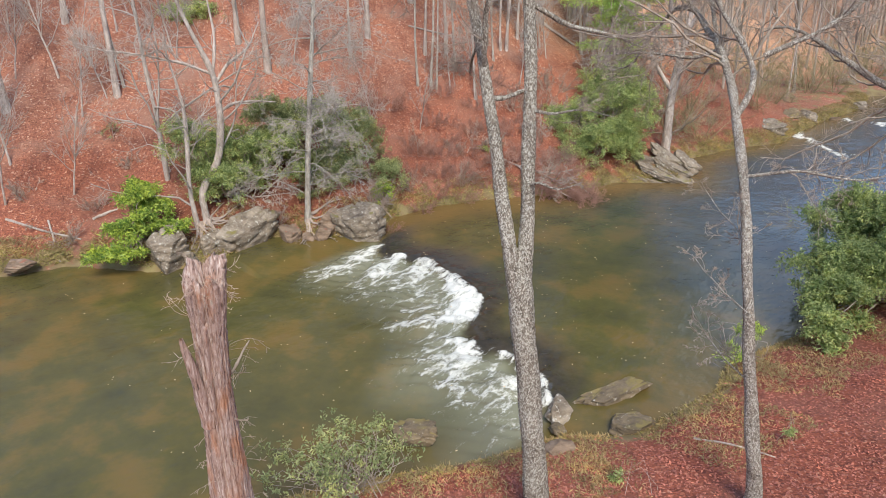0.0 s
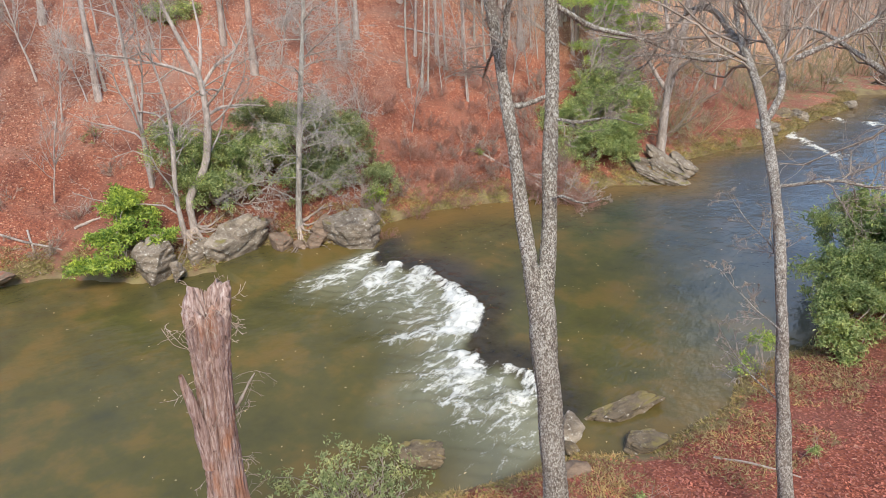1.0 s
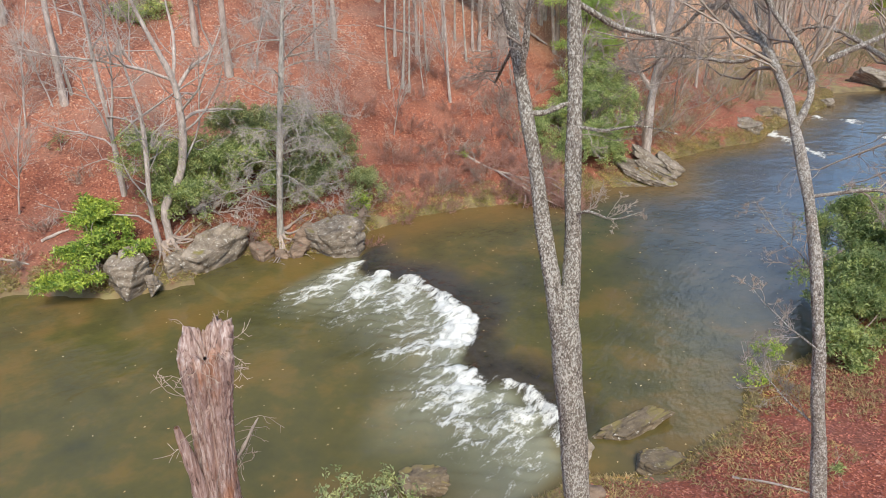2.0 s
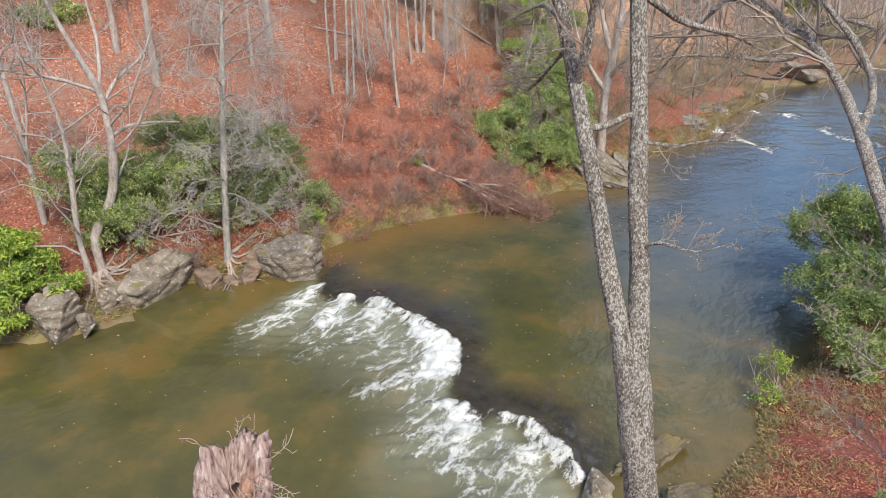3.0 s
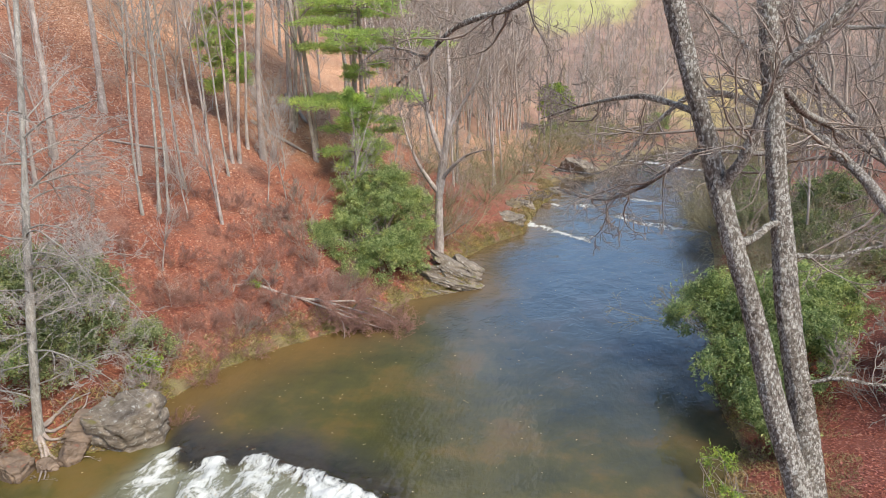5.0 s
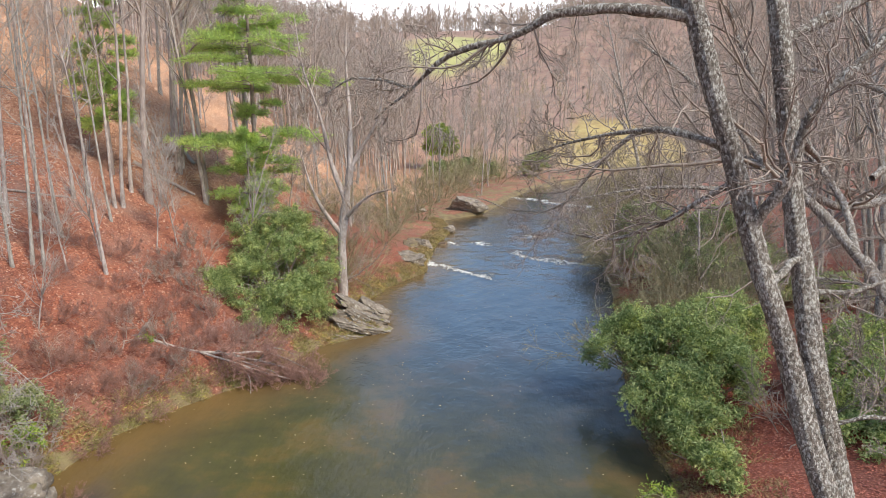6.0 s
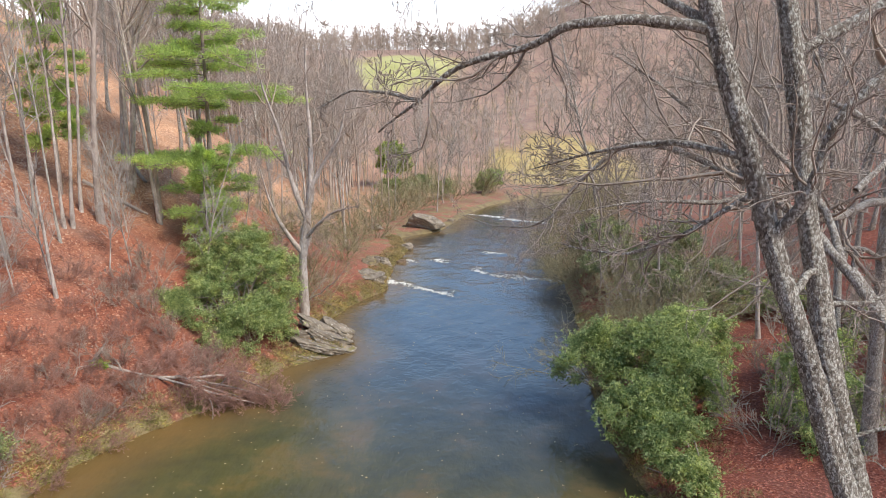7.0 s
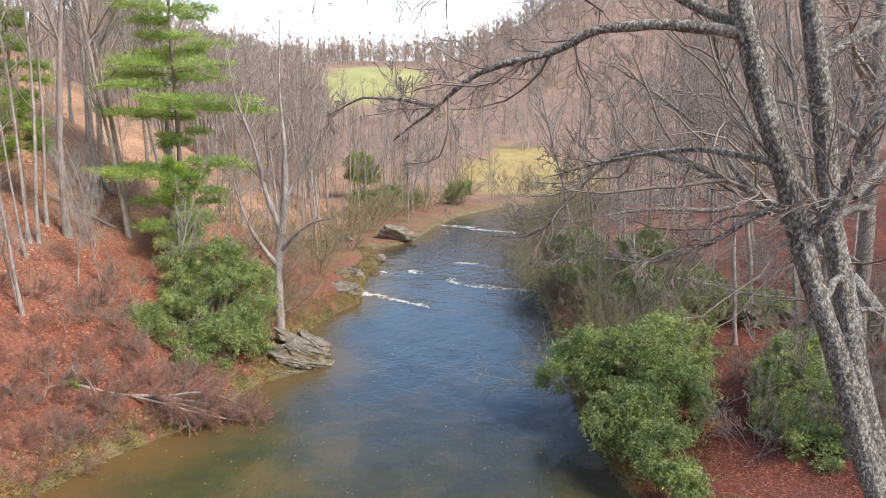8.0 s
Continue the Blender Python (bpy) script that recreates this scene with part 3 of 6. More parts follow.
# tongues of white water: from, to, width at both ends, strength at both ends
TONGUES = [(-18.95, 16.8, -18.35, 14.6, 0.4, 0.75, 0.85, 0.6), (-18.35, 14.6, -18.5, 12.2, 0.75, 1.0, 0.6, 0.15),
           (-17.5, 16.75, -16.95, 15.2, 0.4, 0.6, 1.0, 0.85), (-16.95, 15.2, -16.5, 13.2, 0.55, 0.7, 0.8, 0.2),
           (-16.4, 17.2, -15.75, 15.9, 0.45, 0.7, 1.0, 0.75), (-15.75, 15.9, -15.3, 14.2, 0.6, 0.8, 0.7, 0.35),
           (-16.2, 17.1, -14.1, 16.6, 0.4, 0.5, 0.6, 0.8), (-14.1, 16.5, -12.75, 16.0, 0.55, 0.75, 0.95, 1.15), (-12.8, 16.0, -12.4, 15.1, 0.75, 0.7, 1.15, 1.1),
           (-12.4, 15.1, -12.9, 13.9, 0.6, 0.5, 1.0, 0.75), (-12.9, 13.9, -13.6, 12.8, 0.5, 0.7, 0.65, 0.4),
           (-11.9, 13.5, -10.6, 13.75, 0.4, 0.35, 0.6, 0.85), (-10.7, 13.7, -11.1, 12.3, 0.4, 0.6, 0.9, 0.6), (-10.3, 13.2, -10.0, 12.0, 0.4, 0.6, 0.9, 0.6),
           (-10.3, 13.9, -9.0, 14.2, 0.25, 0.3, 0.5, 0.75), (-9.0, 14.15, -8.1, 13.7, 0.35, 0.45, 0.85, 1.0), (-8.1, 13.7, -7.4, 13.1, 0.4, 0.35, 1.0, 1.0),
           (-8.5, 13.5, -8.9, 12.3, 0.4, 0.6, 0.75, 0.55), (-10.6, 11.9, -8.9, 11.7, 0.5, 0.5, 0.55, 0.5)]


def stroke(x, y, ax, ay, bx, by, wide):
    dx, dy = bx - ax, by - ay
    x, y = x + 0.4 * waves(x, y, 1.1, 31), y + 0.5 * waves(x, y, 0.8, 37)
    u = np.clip(((x - ax) * dx + (y - ay) * dy) / (dx * dx + dy * dy), 0, 1)
    return np.clip(1 - np.hypot(x - ax - u * dx, y - ay - u * dy) / wide, 0, 1)


def river(x, y):
    """Height, white water, shallowness, fast dark water joined with the painted sky reflection."""
    lip = np.interp(x, LIP_X, LIP_Y)
    s = lip - y + 0.12 * waves(x, y, 0.5, 7)
    inside = smooth(-20.0, -19.2, x) * smooth(-6.6, -7.2, x)
    white, tongue = np.zeros_like(x), np.zeros_like(x)
    for ax, ay, bx, by, wa, wb, sa, sb in TONGUES:
        dx, dy = bx - ax, by - ay
        u = np.clip(((x - ax) * dx + (y - ay) * dy) / (dx * dx + dy * dy), 0, 1)
        d = np.hypot(x - ax - u * dx, y - ay - u * dy) / (wa + (wb - wa) * u) / 1.15
        f = (sa + (sb - sa) * u) * np.exp(-d ** 2 * 0.95)
        white, tongue = np.maximum(white, f), np.maximum(tongue, f)
    lace = smooth(0.2, 1.0, s) * inside * np.maximum(0.42 * smooth(5.0, 2.0, s) * smooth(-18.6, -16.0, x) * smooth(10.2, 12.0, y), 0.27 * smooth(8.0, 2.5, s) * smooth(9.2, 11, y))
    white = np.maximum(white * smooth(-0.25, 0.1, s), lace) * 0.46
    milk = 0.9 * smooth(0.2, 0.8, s) * inside * smooth(5.0, 1.0, s)
    for a in ((-14.6, 47.8, -12.9, 46.0), (-12.9, 46.0, -10.0, 43.4)):
        white = np.maximum(white, 0.38 * stroke(x, y, *a, 0.95))
    for a in ((-8.6, 50.6, -7.9, 49.6), (-7.4, 49.0, -4.9, 47.6), (-4.6, 47.4, -2.9, 47.0), (-9.3, 80, -6, 77.5), (-5.5, 76, -1.5, 73), (-11.6, 54.2, -11, 53.6), (-13.6, 53.8, -13.1, 53.4), (-7.4, 57, -6.8, 56.5)):
        white = np.maximum(white, 0.38 * stroke(x, y, *a, 0.95))
    drop = -0.2 * smooth(-0.35, 0.5, s) * smooth(-21, -19.6, x) * smooth(-5.5, -6.6, x)
    drop = np.where(y < 12, -0.2, drop)
    near = inside * smooth(-0.2, 0.4, s) * smooth(6.0, 0.5, s)
    z = drop + 0.16 * tongue * smooth(-0.2, 0.15, s) * (1 + 0.7 * waves(x, y, 0.5, 3)) + 0.06 * near * waves(x, y, 0.45, 5) + 0.035 * near * waves(x, y, 0.2, 9) + 0.09 * tongue * np.abs(waves(x, y, 0.3, 13))
    z = z + 0.012 * waves(x, y, 1.3, 11) + 0.1 * white * (y > 40)
    dl, _ = to_line(x, y, LEFT_BANK)
    dr, _ = to_line(x, y, RIGHT_BANK)
    shallow = np.maximum(smooth(3.2, 0.2, dl) * (0.05 + 0.75 * smooth(17, 19, y)), 0.25 * smooth(1.8, 0.2, dr), 0.8 * np.exp(-((x + 8.2) / 1.6) ** 2 - ((y - 9.6) / 1.1) ** 2))
    fast_and_sky = inside * smooth(-2.2, -0.4, s) * smooth(0.6, 0.1, s) * 0.9
    # Upstream, the same mask spreads the painted sky reflection.
    fast_and_sky = np.maximum(fast_and_sky, 0.8 * smooth(17, 34, y + 0.5 * (x + 10)) * (1 - shallow))
    return z, white, shallow, fast_and_sky, milk


wx = steps((-80, -30, 2.5), (-30, -20, 0.5), (-20, -6, 0.085), (-6, 0, 0.3), (0, 90, 3))
wy = steps((-62, -4, 2), (-4, 9.5, 0.4), (9.5, 18.6, 0.085), (18.6, 42, 0.5), (42, 58, 0.2), (58, 72, 1), (72, 81, 0.3), (81, 146, 3))
WX, WY = np.meshgrid(wx, wy)
WZ, WHITE, SHALLOW, FAST_AND_SKY, MILK = river(WX, WY)
geo = Geo()
i, j = np.arange(len(wy) - 1)[:, None], np.arange(len(wx) - 1)[None]
k = len(wx)
geo.add(np.stack([WX, WY, WZ], -1), np.stack([i * k + j, i * k + j + 1, (i + 1) * k + j + 1, (i + 1) * k + j], -1))
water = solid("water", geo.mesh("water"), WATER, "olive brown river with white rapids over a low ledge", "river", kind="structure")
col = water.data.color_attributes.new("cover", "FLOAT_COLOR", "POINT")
col.data.foreach_set("color", np.stack([WHITE, SHALLOW, FAST_AND_SKY, MILK], -1).astype(np.float32).ravel())


# ---- rocks ----
def smooth_step(f):
    return min(1.0, f / 0.82) if f < 0.82 else (1 - f) / 0.18


def rock(name, label, loc, size, turn, mat, seed, cuts=9, group="", rough=0.1, slab=0.0):
    rng = np.random.default_rng(seed)
    bm = bmesh.new()
    bmesh.ops.create_icosphere(bm, subdivisions=5, radius=1.0)
    planes = [(unit(rng.normal(0, 1, 3)), rng.uniform(0.34, 0.74)) for _ in range(cuts + 6)]
    off = Vector(rng.uniform(-50, 50, 3))
    grain = unit(np.array([rng.normal(0, 0.25), rng.normal(0, 0.25), 1.0]))
    if slab:
        planes = [(unit(np.array([math.cos(a), math.sin(a), rng.normal(0, 0.18)])), rng.uniform(0.5, 0.8)) for a in np.arange(0, 6.28, 0.9) + rng.uniform(-0.3, 0.3, 7)]
        planes += [(unit(np.array([rng.normal(0, 0.1), rng.normal(0, 0.1), k])), slab) for k in (1, -1)]
    co = np.array([v.co for v in bm.verts])
    for _ in range(2):
        for nrm, lim in planes:
            co = co - np.maximum(co @ nrm - lim, 0)[:, None] * nrm * 0.97
    for v, c in zip(bm.verts, co):
        q = Vector(c)
        f = noise.fractal(q * 1.6 + off, 1.0, 2.0, 5) * rough * 0.8 + noise.fractal(q * 7 + off, 1.0, 2.0, 3) * rough * 0.35
        f -= 0.16 * max(0.0, 0.12 - abs(noise.noise(q * 1.9 + off * 2))) / 0.12 * rough / 0.1
        lay = (float(c @ grain) * 3.4 + 0.35 * noise.noise(q * 1.3 + off)) % 1.0
        f -= 0.05 * (smooth_step(lay) - 0.5) * rough / 0.1
        c = c * (1 + f)
        v.co = c
    half = [max(abs(v.co[k]) for v in bm.verts) for k in range(3)]
    for v in bm.verts:
        v.co = [v.co[k] / half[k] * size[k] for k in range(3)]
    me = bpy.data.meshes.new(name)
    bm.to_mesh(me)
    bm.free()
    me.polygons.foreach_set("use_smooth", np.full(len(me.polygons), True))
    return solid(name, me, mat, label, "rock", group, m=pose(*loc, *turn))


BANK_ROCKS = "boulders along the far bank"
rock("boulder", "grey lichen-covered boulder under a bright green laurel", (-23.35, 10.25, 0.4), (0.8, 0.85, 1.0), (8, 10, 30), ROCK, 11, group=BANK_ROCKS, slab=0.75)
rock("boulder", "small grey boulder beside the laurel at the water", (-22.75, 10.75, 0.1), (0.4, 0.5, 0.45), (0, 20, 70), ROCK, 12, group=BANK_ROCKS)
rock("boulder", "long slanting grey rock slab spotted with pale lichen", (-23.05, 13.35, 0.3), (0.75, 1.7, 0.95), (10, 24, 12), ROCK, 13, group=BANK_ROCKS, slab=0.6)
rock("boulder", "leaf-strewn rock top behind the slanting slab", (-23.6, 14.6, 0.7), (0.7, 0.9, 0.55), (-6, 14, -12), ROCK_LEAFY, 14, group=BANK_ROCKS)
rock("boulder", "grey rock face under the crooked tree", (-23.1, 11.9, 0.25), (0.55, 0.7, 0.6), (0, 14, 20), ROCK, 22, group=BANK_ROCKS, slab=0.7)
rock("boulder", "small brown block of rock at the waterline", (-22.15, 14.85, 0.12), (0.5, 0.55, 0.42), (0, 5, 15), ROCK_BROWN, 15, group=BANK_ROCKS, slab=0.6)
rock("boulder", "small brown stone at the foot of the pale tree", (-21.6, 15.35, 0.1), (0.3, 0.38, 0.28), (10, 0, 50), ROCK_BROWN, 16, group=BANK_ROCKS)
rock("boulder", "brown stone wedged in roots at the waterline", (-21.25, 15.75, 0.15), (0.42, 0.4, 0.36), (0, 12, 20), ROCK_BROWN, 17, group=BANK_ROCKS, slab=0.6)
rock("boulder", "big grey boulder with white lichen beside the rapids", (-20.6, 17.1, 0.25), (0.85, 1.25, 0.95), (0, 8, -34), ROCK, 18, group=BANK_ROCKS, slab=0.72)
rock("boulder", "brown rock shelf behind the big bank boulder", (-21.4, 16.55, 0.5), (0.6, 0.7, 0.6), (0, 10, 10), ROCK_BROWN, 19, group=BANK_ROCKS)
rock("boulder", "brown mossy rock on the downstream bank", (-27.0, 5.9, 0.1), (0.8, 0.6, 0.4), (0, 0, 40), ROCK_BROWN, 20, group=BANK_ROCKS)
rock("boulder", "low brown rock on the downstream bank", (-28.2, 4.7, 0.1), (0.7, 0.9, 0.35), (0, 0, 10), ROCK_BROWN, 21, group=BANK_ROCKS)
LEDGE = "slabs of the rock ledge"
for q, (x, y, z, a, b, c, t1, t2, t3) in enumerate([(-15.9, 32.2, 0.1, 1.5, 0.75, 0.22, 6, 13, 24), (-15.6, 32.5, 0.42, 1.35, 0.6, 0.18, -4, 19, 14), (-14.9, 33.2, 0.22, 1.3, 0.65, 0.2, 4, 20, 12), (-15.2, 33.3, 0.6, 1.2, 0.55, 0.17, 0, 25, 22),
                                                    (-15.8, 33.8, 0.95, 1.1, 0.6, 0.2, -5, 30, 10), (-16.7, 31.4, 0.08, 0.9, 0.5, 0.2, 0, 8, 15), (-16.4, 32.9, 0.7, 0.9, 0.6, 0.3, 6, 16, 35), (-15.2, 34.6, 0.6, 1.0, 0.5, 0.3, 0, 30, 10)]):
    rock("ledge_slab", "tilted layered grey rock slab jutting into the river", (x, y, z), (a, b, c), (t1, t2, t3), ROCK, 31 + q, 12, LEDGE, slab=0.42)
UP = "boulders upstream"
rock("boulder", "long sloping pale boulder beside the upstream riffle", (-15.5, 45.3, 0.3), (2.0, 1.0, 0.95), (0, 12, -32), ROCK, 41, group=UP)
rock("boulder", "square pale boulder on the grassy upstream bank", (-15.2, 51.6, 0.4), (0.75, 0.8, 0.75), (0, 5, 10), ROCK, 42, group=UP)
rock("boulder", "mossy boulder on the grassy upstream bank", (-16.0, 50.4, 0.4), (0.9, 0.8, 0.6), (0, 5, 40), ROCK_MOSSY, 43, group=UP)
rock("boulder", "low pale stone at the upstream waterline", (-14.1, 58.6, 0.15), (0.85, 0.6, 0.42), (0, 4, -10), ROCK, 44, group=UP)
rock("boulder", "big dark-sided boulder far upstream at the waterline", (-13.9, 68.6, 0.45), (2.5, 1.4, 1.25), (0, 12, -8), ROCK, 45, group=UP)
rock("boulder", "small pale stone on the upstream bank", (-17.6, 66.5, 0.6), (0.8, 0.6, 0.4), (0, 0, 20), ROCK, 46, group=UP)
rock("boulder", "small brown stone under the grassy bank", (-13.9, 53.4, 0.0), (0.5, 0.4, 0.25), (0, 0, 20), ROCK_BROWN, 47, group=UP)
NEAR = "rocks along the near bank"
rock("river_rock", "long flat mossy rock with a pale lichen edge", (-6.2, 14.4, 0.06), (1.2, 0.34, 0.22), (16, -3, 72), ROCK_MOSSY, 51, 7, NEAR, slab=0.5)
rock("river_rock", "pale crusted rock at the end of the rapids", (-6.8, 12.8, 0.0), (0.36, 0.55, 0.34), (0, 12, 20), ROCK, 52, 9, NEAR)
rock("river_rock", "wet brown mossy rock in the shallows", (-8.75, 9.65, 0.02), (0.62, 0.42, 0.4), (0, 8, 35), ROCK_MOSSY, 53, 8, NEAR)
rock("river_rock", "smooth grey boulder at the foot of the forked tree", (-5.6, 11.2, 0.3), (0.42, 0.35, 0.3), (0, 6, 20), ROCK_BROWN, 54, 4, NEAR, 0.07)
rock("river_rock", "flat mossy rock set in the grassy bank", (-5.1, 13.5, 0.14), (0.75, 0.4, 0.24), (8, 0, 50), ROCK_MOSSY, 55, 7, NEAR, slab=0.5)
rock("river_rock", "small wet stone below the rapids", (-6.4, 12.3, -0.02), (0.3, 0.26, 0.2), (0, 0, 20), ROCK_MOSSY, 56, 7, NEAR)


# ---- bare trees ----
def grow(out, rng, p, d, length, r, level, cfg):
    """A wandering limb with its side shoots, gathered by level."""
    n = cfg["segs"][level]
    pts, d = [p], unit(np.array(d, float))
    for _ in range(n):
        d = unit(d + rng.normal(0, cfg["wob"][level], 3) + np.array([0, 0, cfg["up"][level]]))
        pts.append(pts[-1] + d * length / n)
    pts = np.array(pts)
    rad = np.linspace(r, max(r * cfg["taper"][level], cfg["thin"]), n + 1)
    out.setdefault(level, []).append((pts, rad))
    shoots(out, rng, pts, rad, length, level, cfg)


def shoots(out, rng, pts, rad, length, level, cfg, count=None, first=None):
    if level + 1 >= len(cfg["segs"]):
        return
    n = len(pts) - 1
    for _ in range(cfg["kids"][level] if count is None else count):
        f = rng.uniform(cfg["first"][level] if first is None else first, 0.98)
        k = min(int(f * n), n - 1)
        at = pts[k] + (pts[k + 1] - pts[k]) * (f * n - k)
        along = unit(pts[k + 1] - pts[k])
        out_way = unit(np.cross(along, rng.normal(0, 1, 3)))
        out_way = unit(out_way * np.array([1, 1, cfg["flat"][level]]))
        ang = rng.normal(cfg["angle"][level], 0.17)
        way = along * math.cos(ang) + out_way * math.sin(ang)
        size = length * cfg["len"][level] * (1.15 - 0.65 * f) * rng.uniform(0.6, 1.25)
        here = rad[k] + (rad[k + 1] - rad[k]) * (f * n - k)
        grow(out, rng, at, way, size, max(min(here * 0.6, size * cfg["fat"][level]), cfg["thin"]), level + 1, cfg)


FOREST = dict(segs=(10, 5, 3, 2), wob=(0.035, 0.12, 0.16, 0.2), up=(0.02, 0.07, 0.05, 0.02), taper=(0.18, 0.25, 0.3, 0.5), kids=(24, 6, 3), first=(0.32, 0.2, 0.2),
              flat=(0.6, 0.8, 1), angle=(0.75, 0.75, 0.7), len=(0.26, 0.42, 0.45), fat=(0.015, 0.012, 0.01), thin=0.0062)
SLENDER = dict(FOREST, kids=(20, 5, 3), first=(0.28, 0.3, 0.2), len=(0.2, 0.42, 0.5), wob=(0.025, 0.12, 0.16, 0.2))
SAPLING = dict(FOREST, kids=(18, 7, 4), first=(0.2, 0.25, 0.2), len=(0.36, 0.45, 0.5), thin=0.0055, wob=(0.06, 0.12, 0.16, 0.2))
SHRUB = dict(segs=(6, 4, 2), wob=(0.16, 0.2, 0.22), up=(0.03, 0.02, 0.0), taper=(0.3, 0.4, 0.6), kids=(10, 5), first=(0.2, 0.15), flat=(0.9, 1), angle=(0.65, 0.65),
             len=(0.42, 0.45), fat=(0.012, 0.01), thin=0.006)
LIMB = dict(segs=(10, 7, 6, 4), wob=(0.14, 0.24, 0.3, 0.3), up=(0.0, 0.05, 0.02, 0.0), taper=(0.3, 0.25, 0.35, 0.5), kids=(10, 7, 5), first=(0.15, 0.15, 0.15),
            flat=(0.8, 0.8, 1), angle=(0.85, 0.8, 0.75), len=(0.42, 0.45, 0.45), fat=(0.0115, 0.0095, 0.008), thin=0.0035)


def mesh_of(name, lines, sides):
    g = Geo()
    tubes(g, lines, sides)
    return g.mesh(name)


def forest_tree(name, label, cfg, tall, girth, seed, bark, twig, group):
    rng = np.random.default_rng(seed)
    out = {}
    grow(out, rng, np.array([0, 0, -0.4]), (rng.normal(0, 0.04), rng.normal(0, 0.04), 1), tall, girth, 0, cfg)
    pts, rad = out[0][0]
    rad[0] *= 1.5
    root = thing(name, (0, 0, 0), label, "tree", group)
    part("trunk", mesh_of("trunk", out[0], 8), bark, root)
    part("branchwork", mesh_of("branchwork", out[1], 4), bark, root, kind="stuff")
    twigs = out.get(2, []) + out.get(3, [])
    part("twigwork", mesh_of("twigwork", twigs, 3), twig, root, kind="stuff")
    return root


def stand(kind, places, rng, lean=3.0, first=True):
    """Sets copies of one kind of tree on the ground at (x, y, scale)."""
    for q, (x, y, s) in enumerate(places):
        m = pose(x, y, height(x, y) - 0.05, rng.uniform(-lean, lean), rng.uniform(-lean, lean), rng.uniform(0, 360)) @ Matrix.Scale(s, 4)
        if q == 0:
            kind.matrix_basis = m
        else:
            copy_thing(kind, m)


def hero_limb(root, base, name, pts, radii, seed, bark, twig, kids, cfg=LIMB, ridge=True, sides=10, length=None, label=""):
    """A named limb along given points, with its own twigs."""
    rng = np.random.default_rng(seed)
    pts, radii = np.array(pts, float), np.array(radii, float)
    run = np.r_[0, np.cumsum(np.linalg.norm(np.diff(pts, axis=0), axis=1))]
    s = np.linspace(0, run[-1], max(len(pts) * 3, 12))
    p = np.stack([np.interp(s, run, pts[:, k]) for k in range(3)], 1)
    p[1:-1] += rng.normal(0, 0.015, p[1:-1].shape)
    p[1:-1] = (p[:-2] + 2 * p[1:-1] + p[2:]) / 4
    r = np.interp(s, run, radii)
    g = Geo()
    tubes(g, [(p, r * (1 + rng.normal(0, 0.1, len(r))))], sides)
    limb = part(name, g.mesh(name, shift=base), bark, root, label)
    out = {}
    shoots(out, rng, p, r, length or run[-1], 0, cfg, kids)
    lines = [x for lv in sorted(out) for x in out[lv]]
    if lines:
        g = Geo()
        tubes(g, lines, 4)
        part("twigwork", g.mesh("twigwork", shift=base), twig, limb, kind="stuff")
    return limb


# forked tree on the near bank
TB = (-4.35, 8.85, height(-4.35, 8.85) - 0.1)
twin = thing("forked_tree", TB, "tall forked tree with rough lichen-flecked bark on the near bank", "tree")
rng = np.random.default_rng(5)
g = Geo()
ridged_trunk(g, [(TB[0] + 0.05, TB[1], TB[2] - 0.3), (-4.37, 8.86, 1.2), (-4.5, 8.85, 2.4), (-4.68, 8.86, 3.8), (-4.86, 8.85, 5.0), (-4.96, 8.9, 5.6), (-5.05, 8.96, 6.15)], [0.32, 0.235, 0.21, 0.205, 0.21, 0.19, 0.02], 44, 0.045, 0.02, rng)
part("trunk", g.mesh("trunk", shift=TB), BARK_TWIN, twin)
g = Geo()
ridged_trunk(g, [(-4.92, 8.83, 5.2), (-5.1, 8.8, 6.0), (-5.43, 8.93, 7.0), (-5.73, 9.05, 8.0), (-6.06, 9.15, 9.0), (-6.36, 9.21, 10.0), (-6.66, 9.27, 11.0), (-6.9, 9.3, 12.2), (-7.0, 9.5, 14), (-7.1, 9.6, 16.5), (-7.1, 9.8, 19)],
             [0.14, 0.12, 0.105, 0.096, 0.088, 0.082, 0.076, 0.068, 0.07, 0.05, 0.01], 36, 0.045, 0.016, rng, 0.1)
part("stem", g.mesh("stem", shift=TB), BARK_TWIN, twin)
g = Geo()
ridged_trunk(g, [(-4.9, 8.95, 5.2), (-4.98, 9.06, 6.0), (-5.17, 9.31, 7.0), (-5.35, 9.5, 8.0), (-5.49, 9.69, 9.0), (-5.63, 9.75, 10.0), (-5.77, 9.82, 11.0), (-5.91, 9.88, 12.0), (-6.0, 10, 14), (-6.0, 10.2, 17), (-6.1, 10.3, 20)],
             [0.14, 0.124, 0.112, 0.104, 0.098, 0.092, 0.087, 0.082, 0.075, 0.06, 0.01], 36, 0.045, 0.016, rng, 0.1)
part("stem", g.mesh("stem", shift=TB), BARK_TWIN, twin)
hero_limb(twin, TB, "limb", [(-6.55, 9.26, 10.75), (-6.93, 9.35, 10.84), (-7.34, 9.45, 10.88), (-7.81, 9.6, 10.88), (-8.04, 9.75, 10.71), (-8.45, 9.9, 10.63), (-8.83, 10.05, 10.54), (-9.18, 10.2, 10.24), (-9.61, 10.4, 9.93)],
          [0.06, 0.052, 0.045, 0.04, 0.036, 0.031, 0.026, 0.018, 0.009], 61, BARK_TWIN, TWIG_GREY, 16, label="dark arching limb over the river")
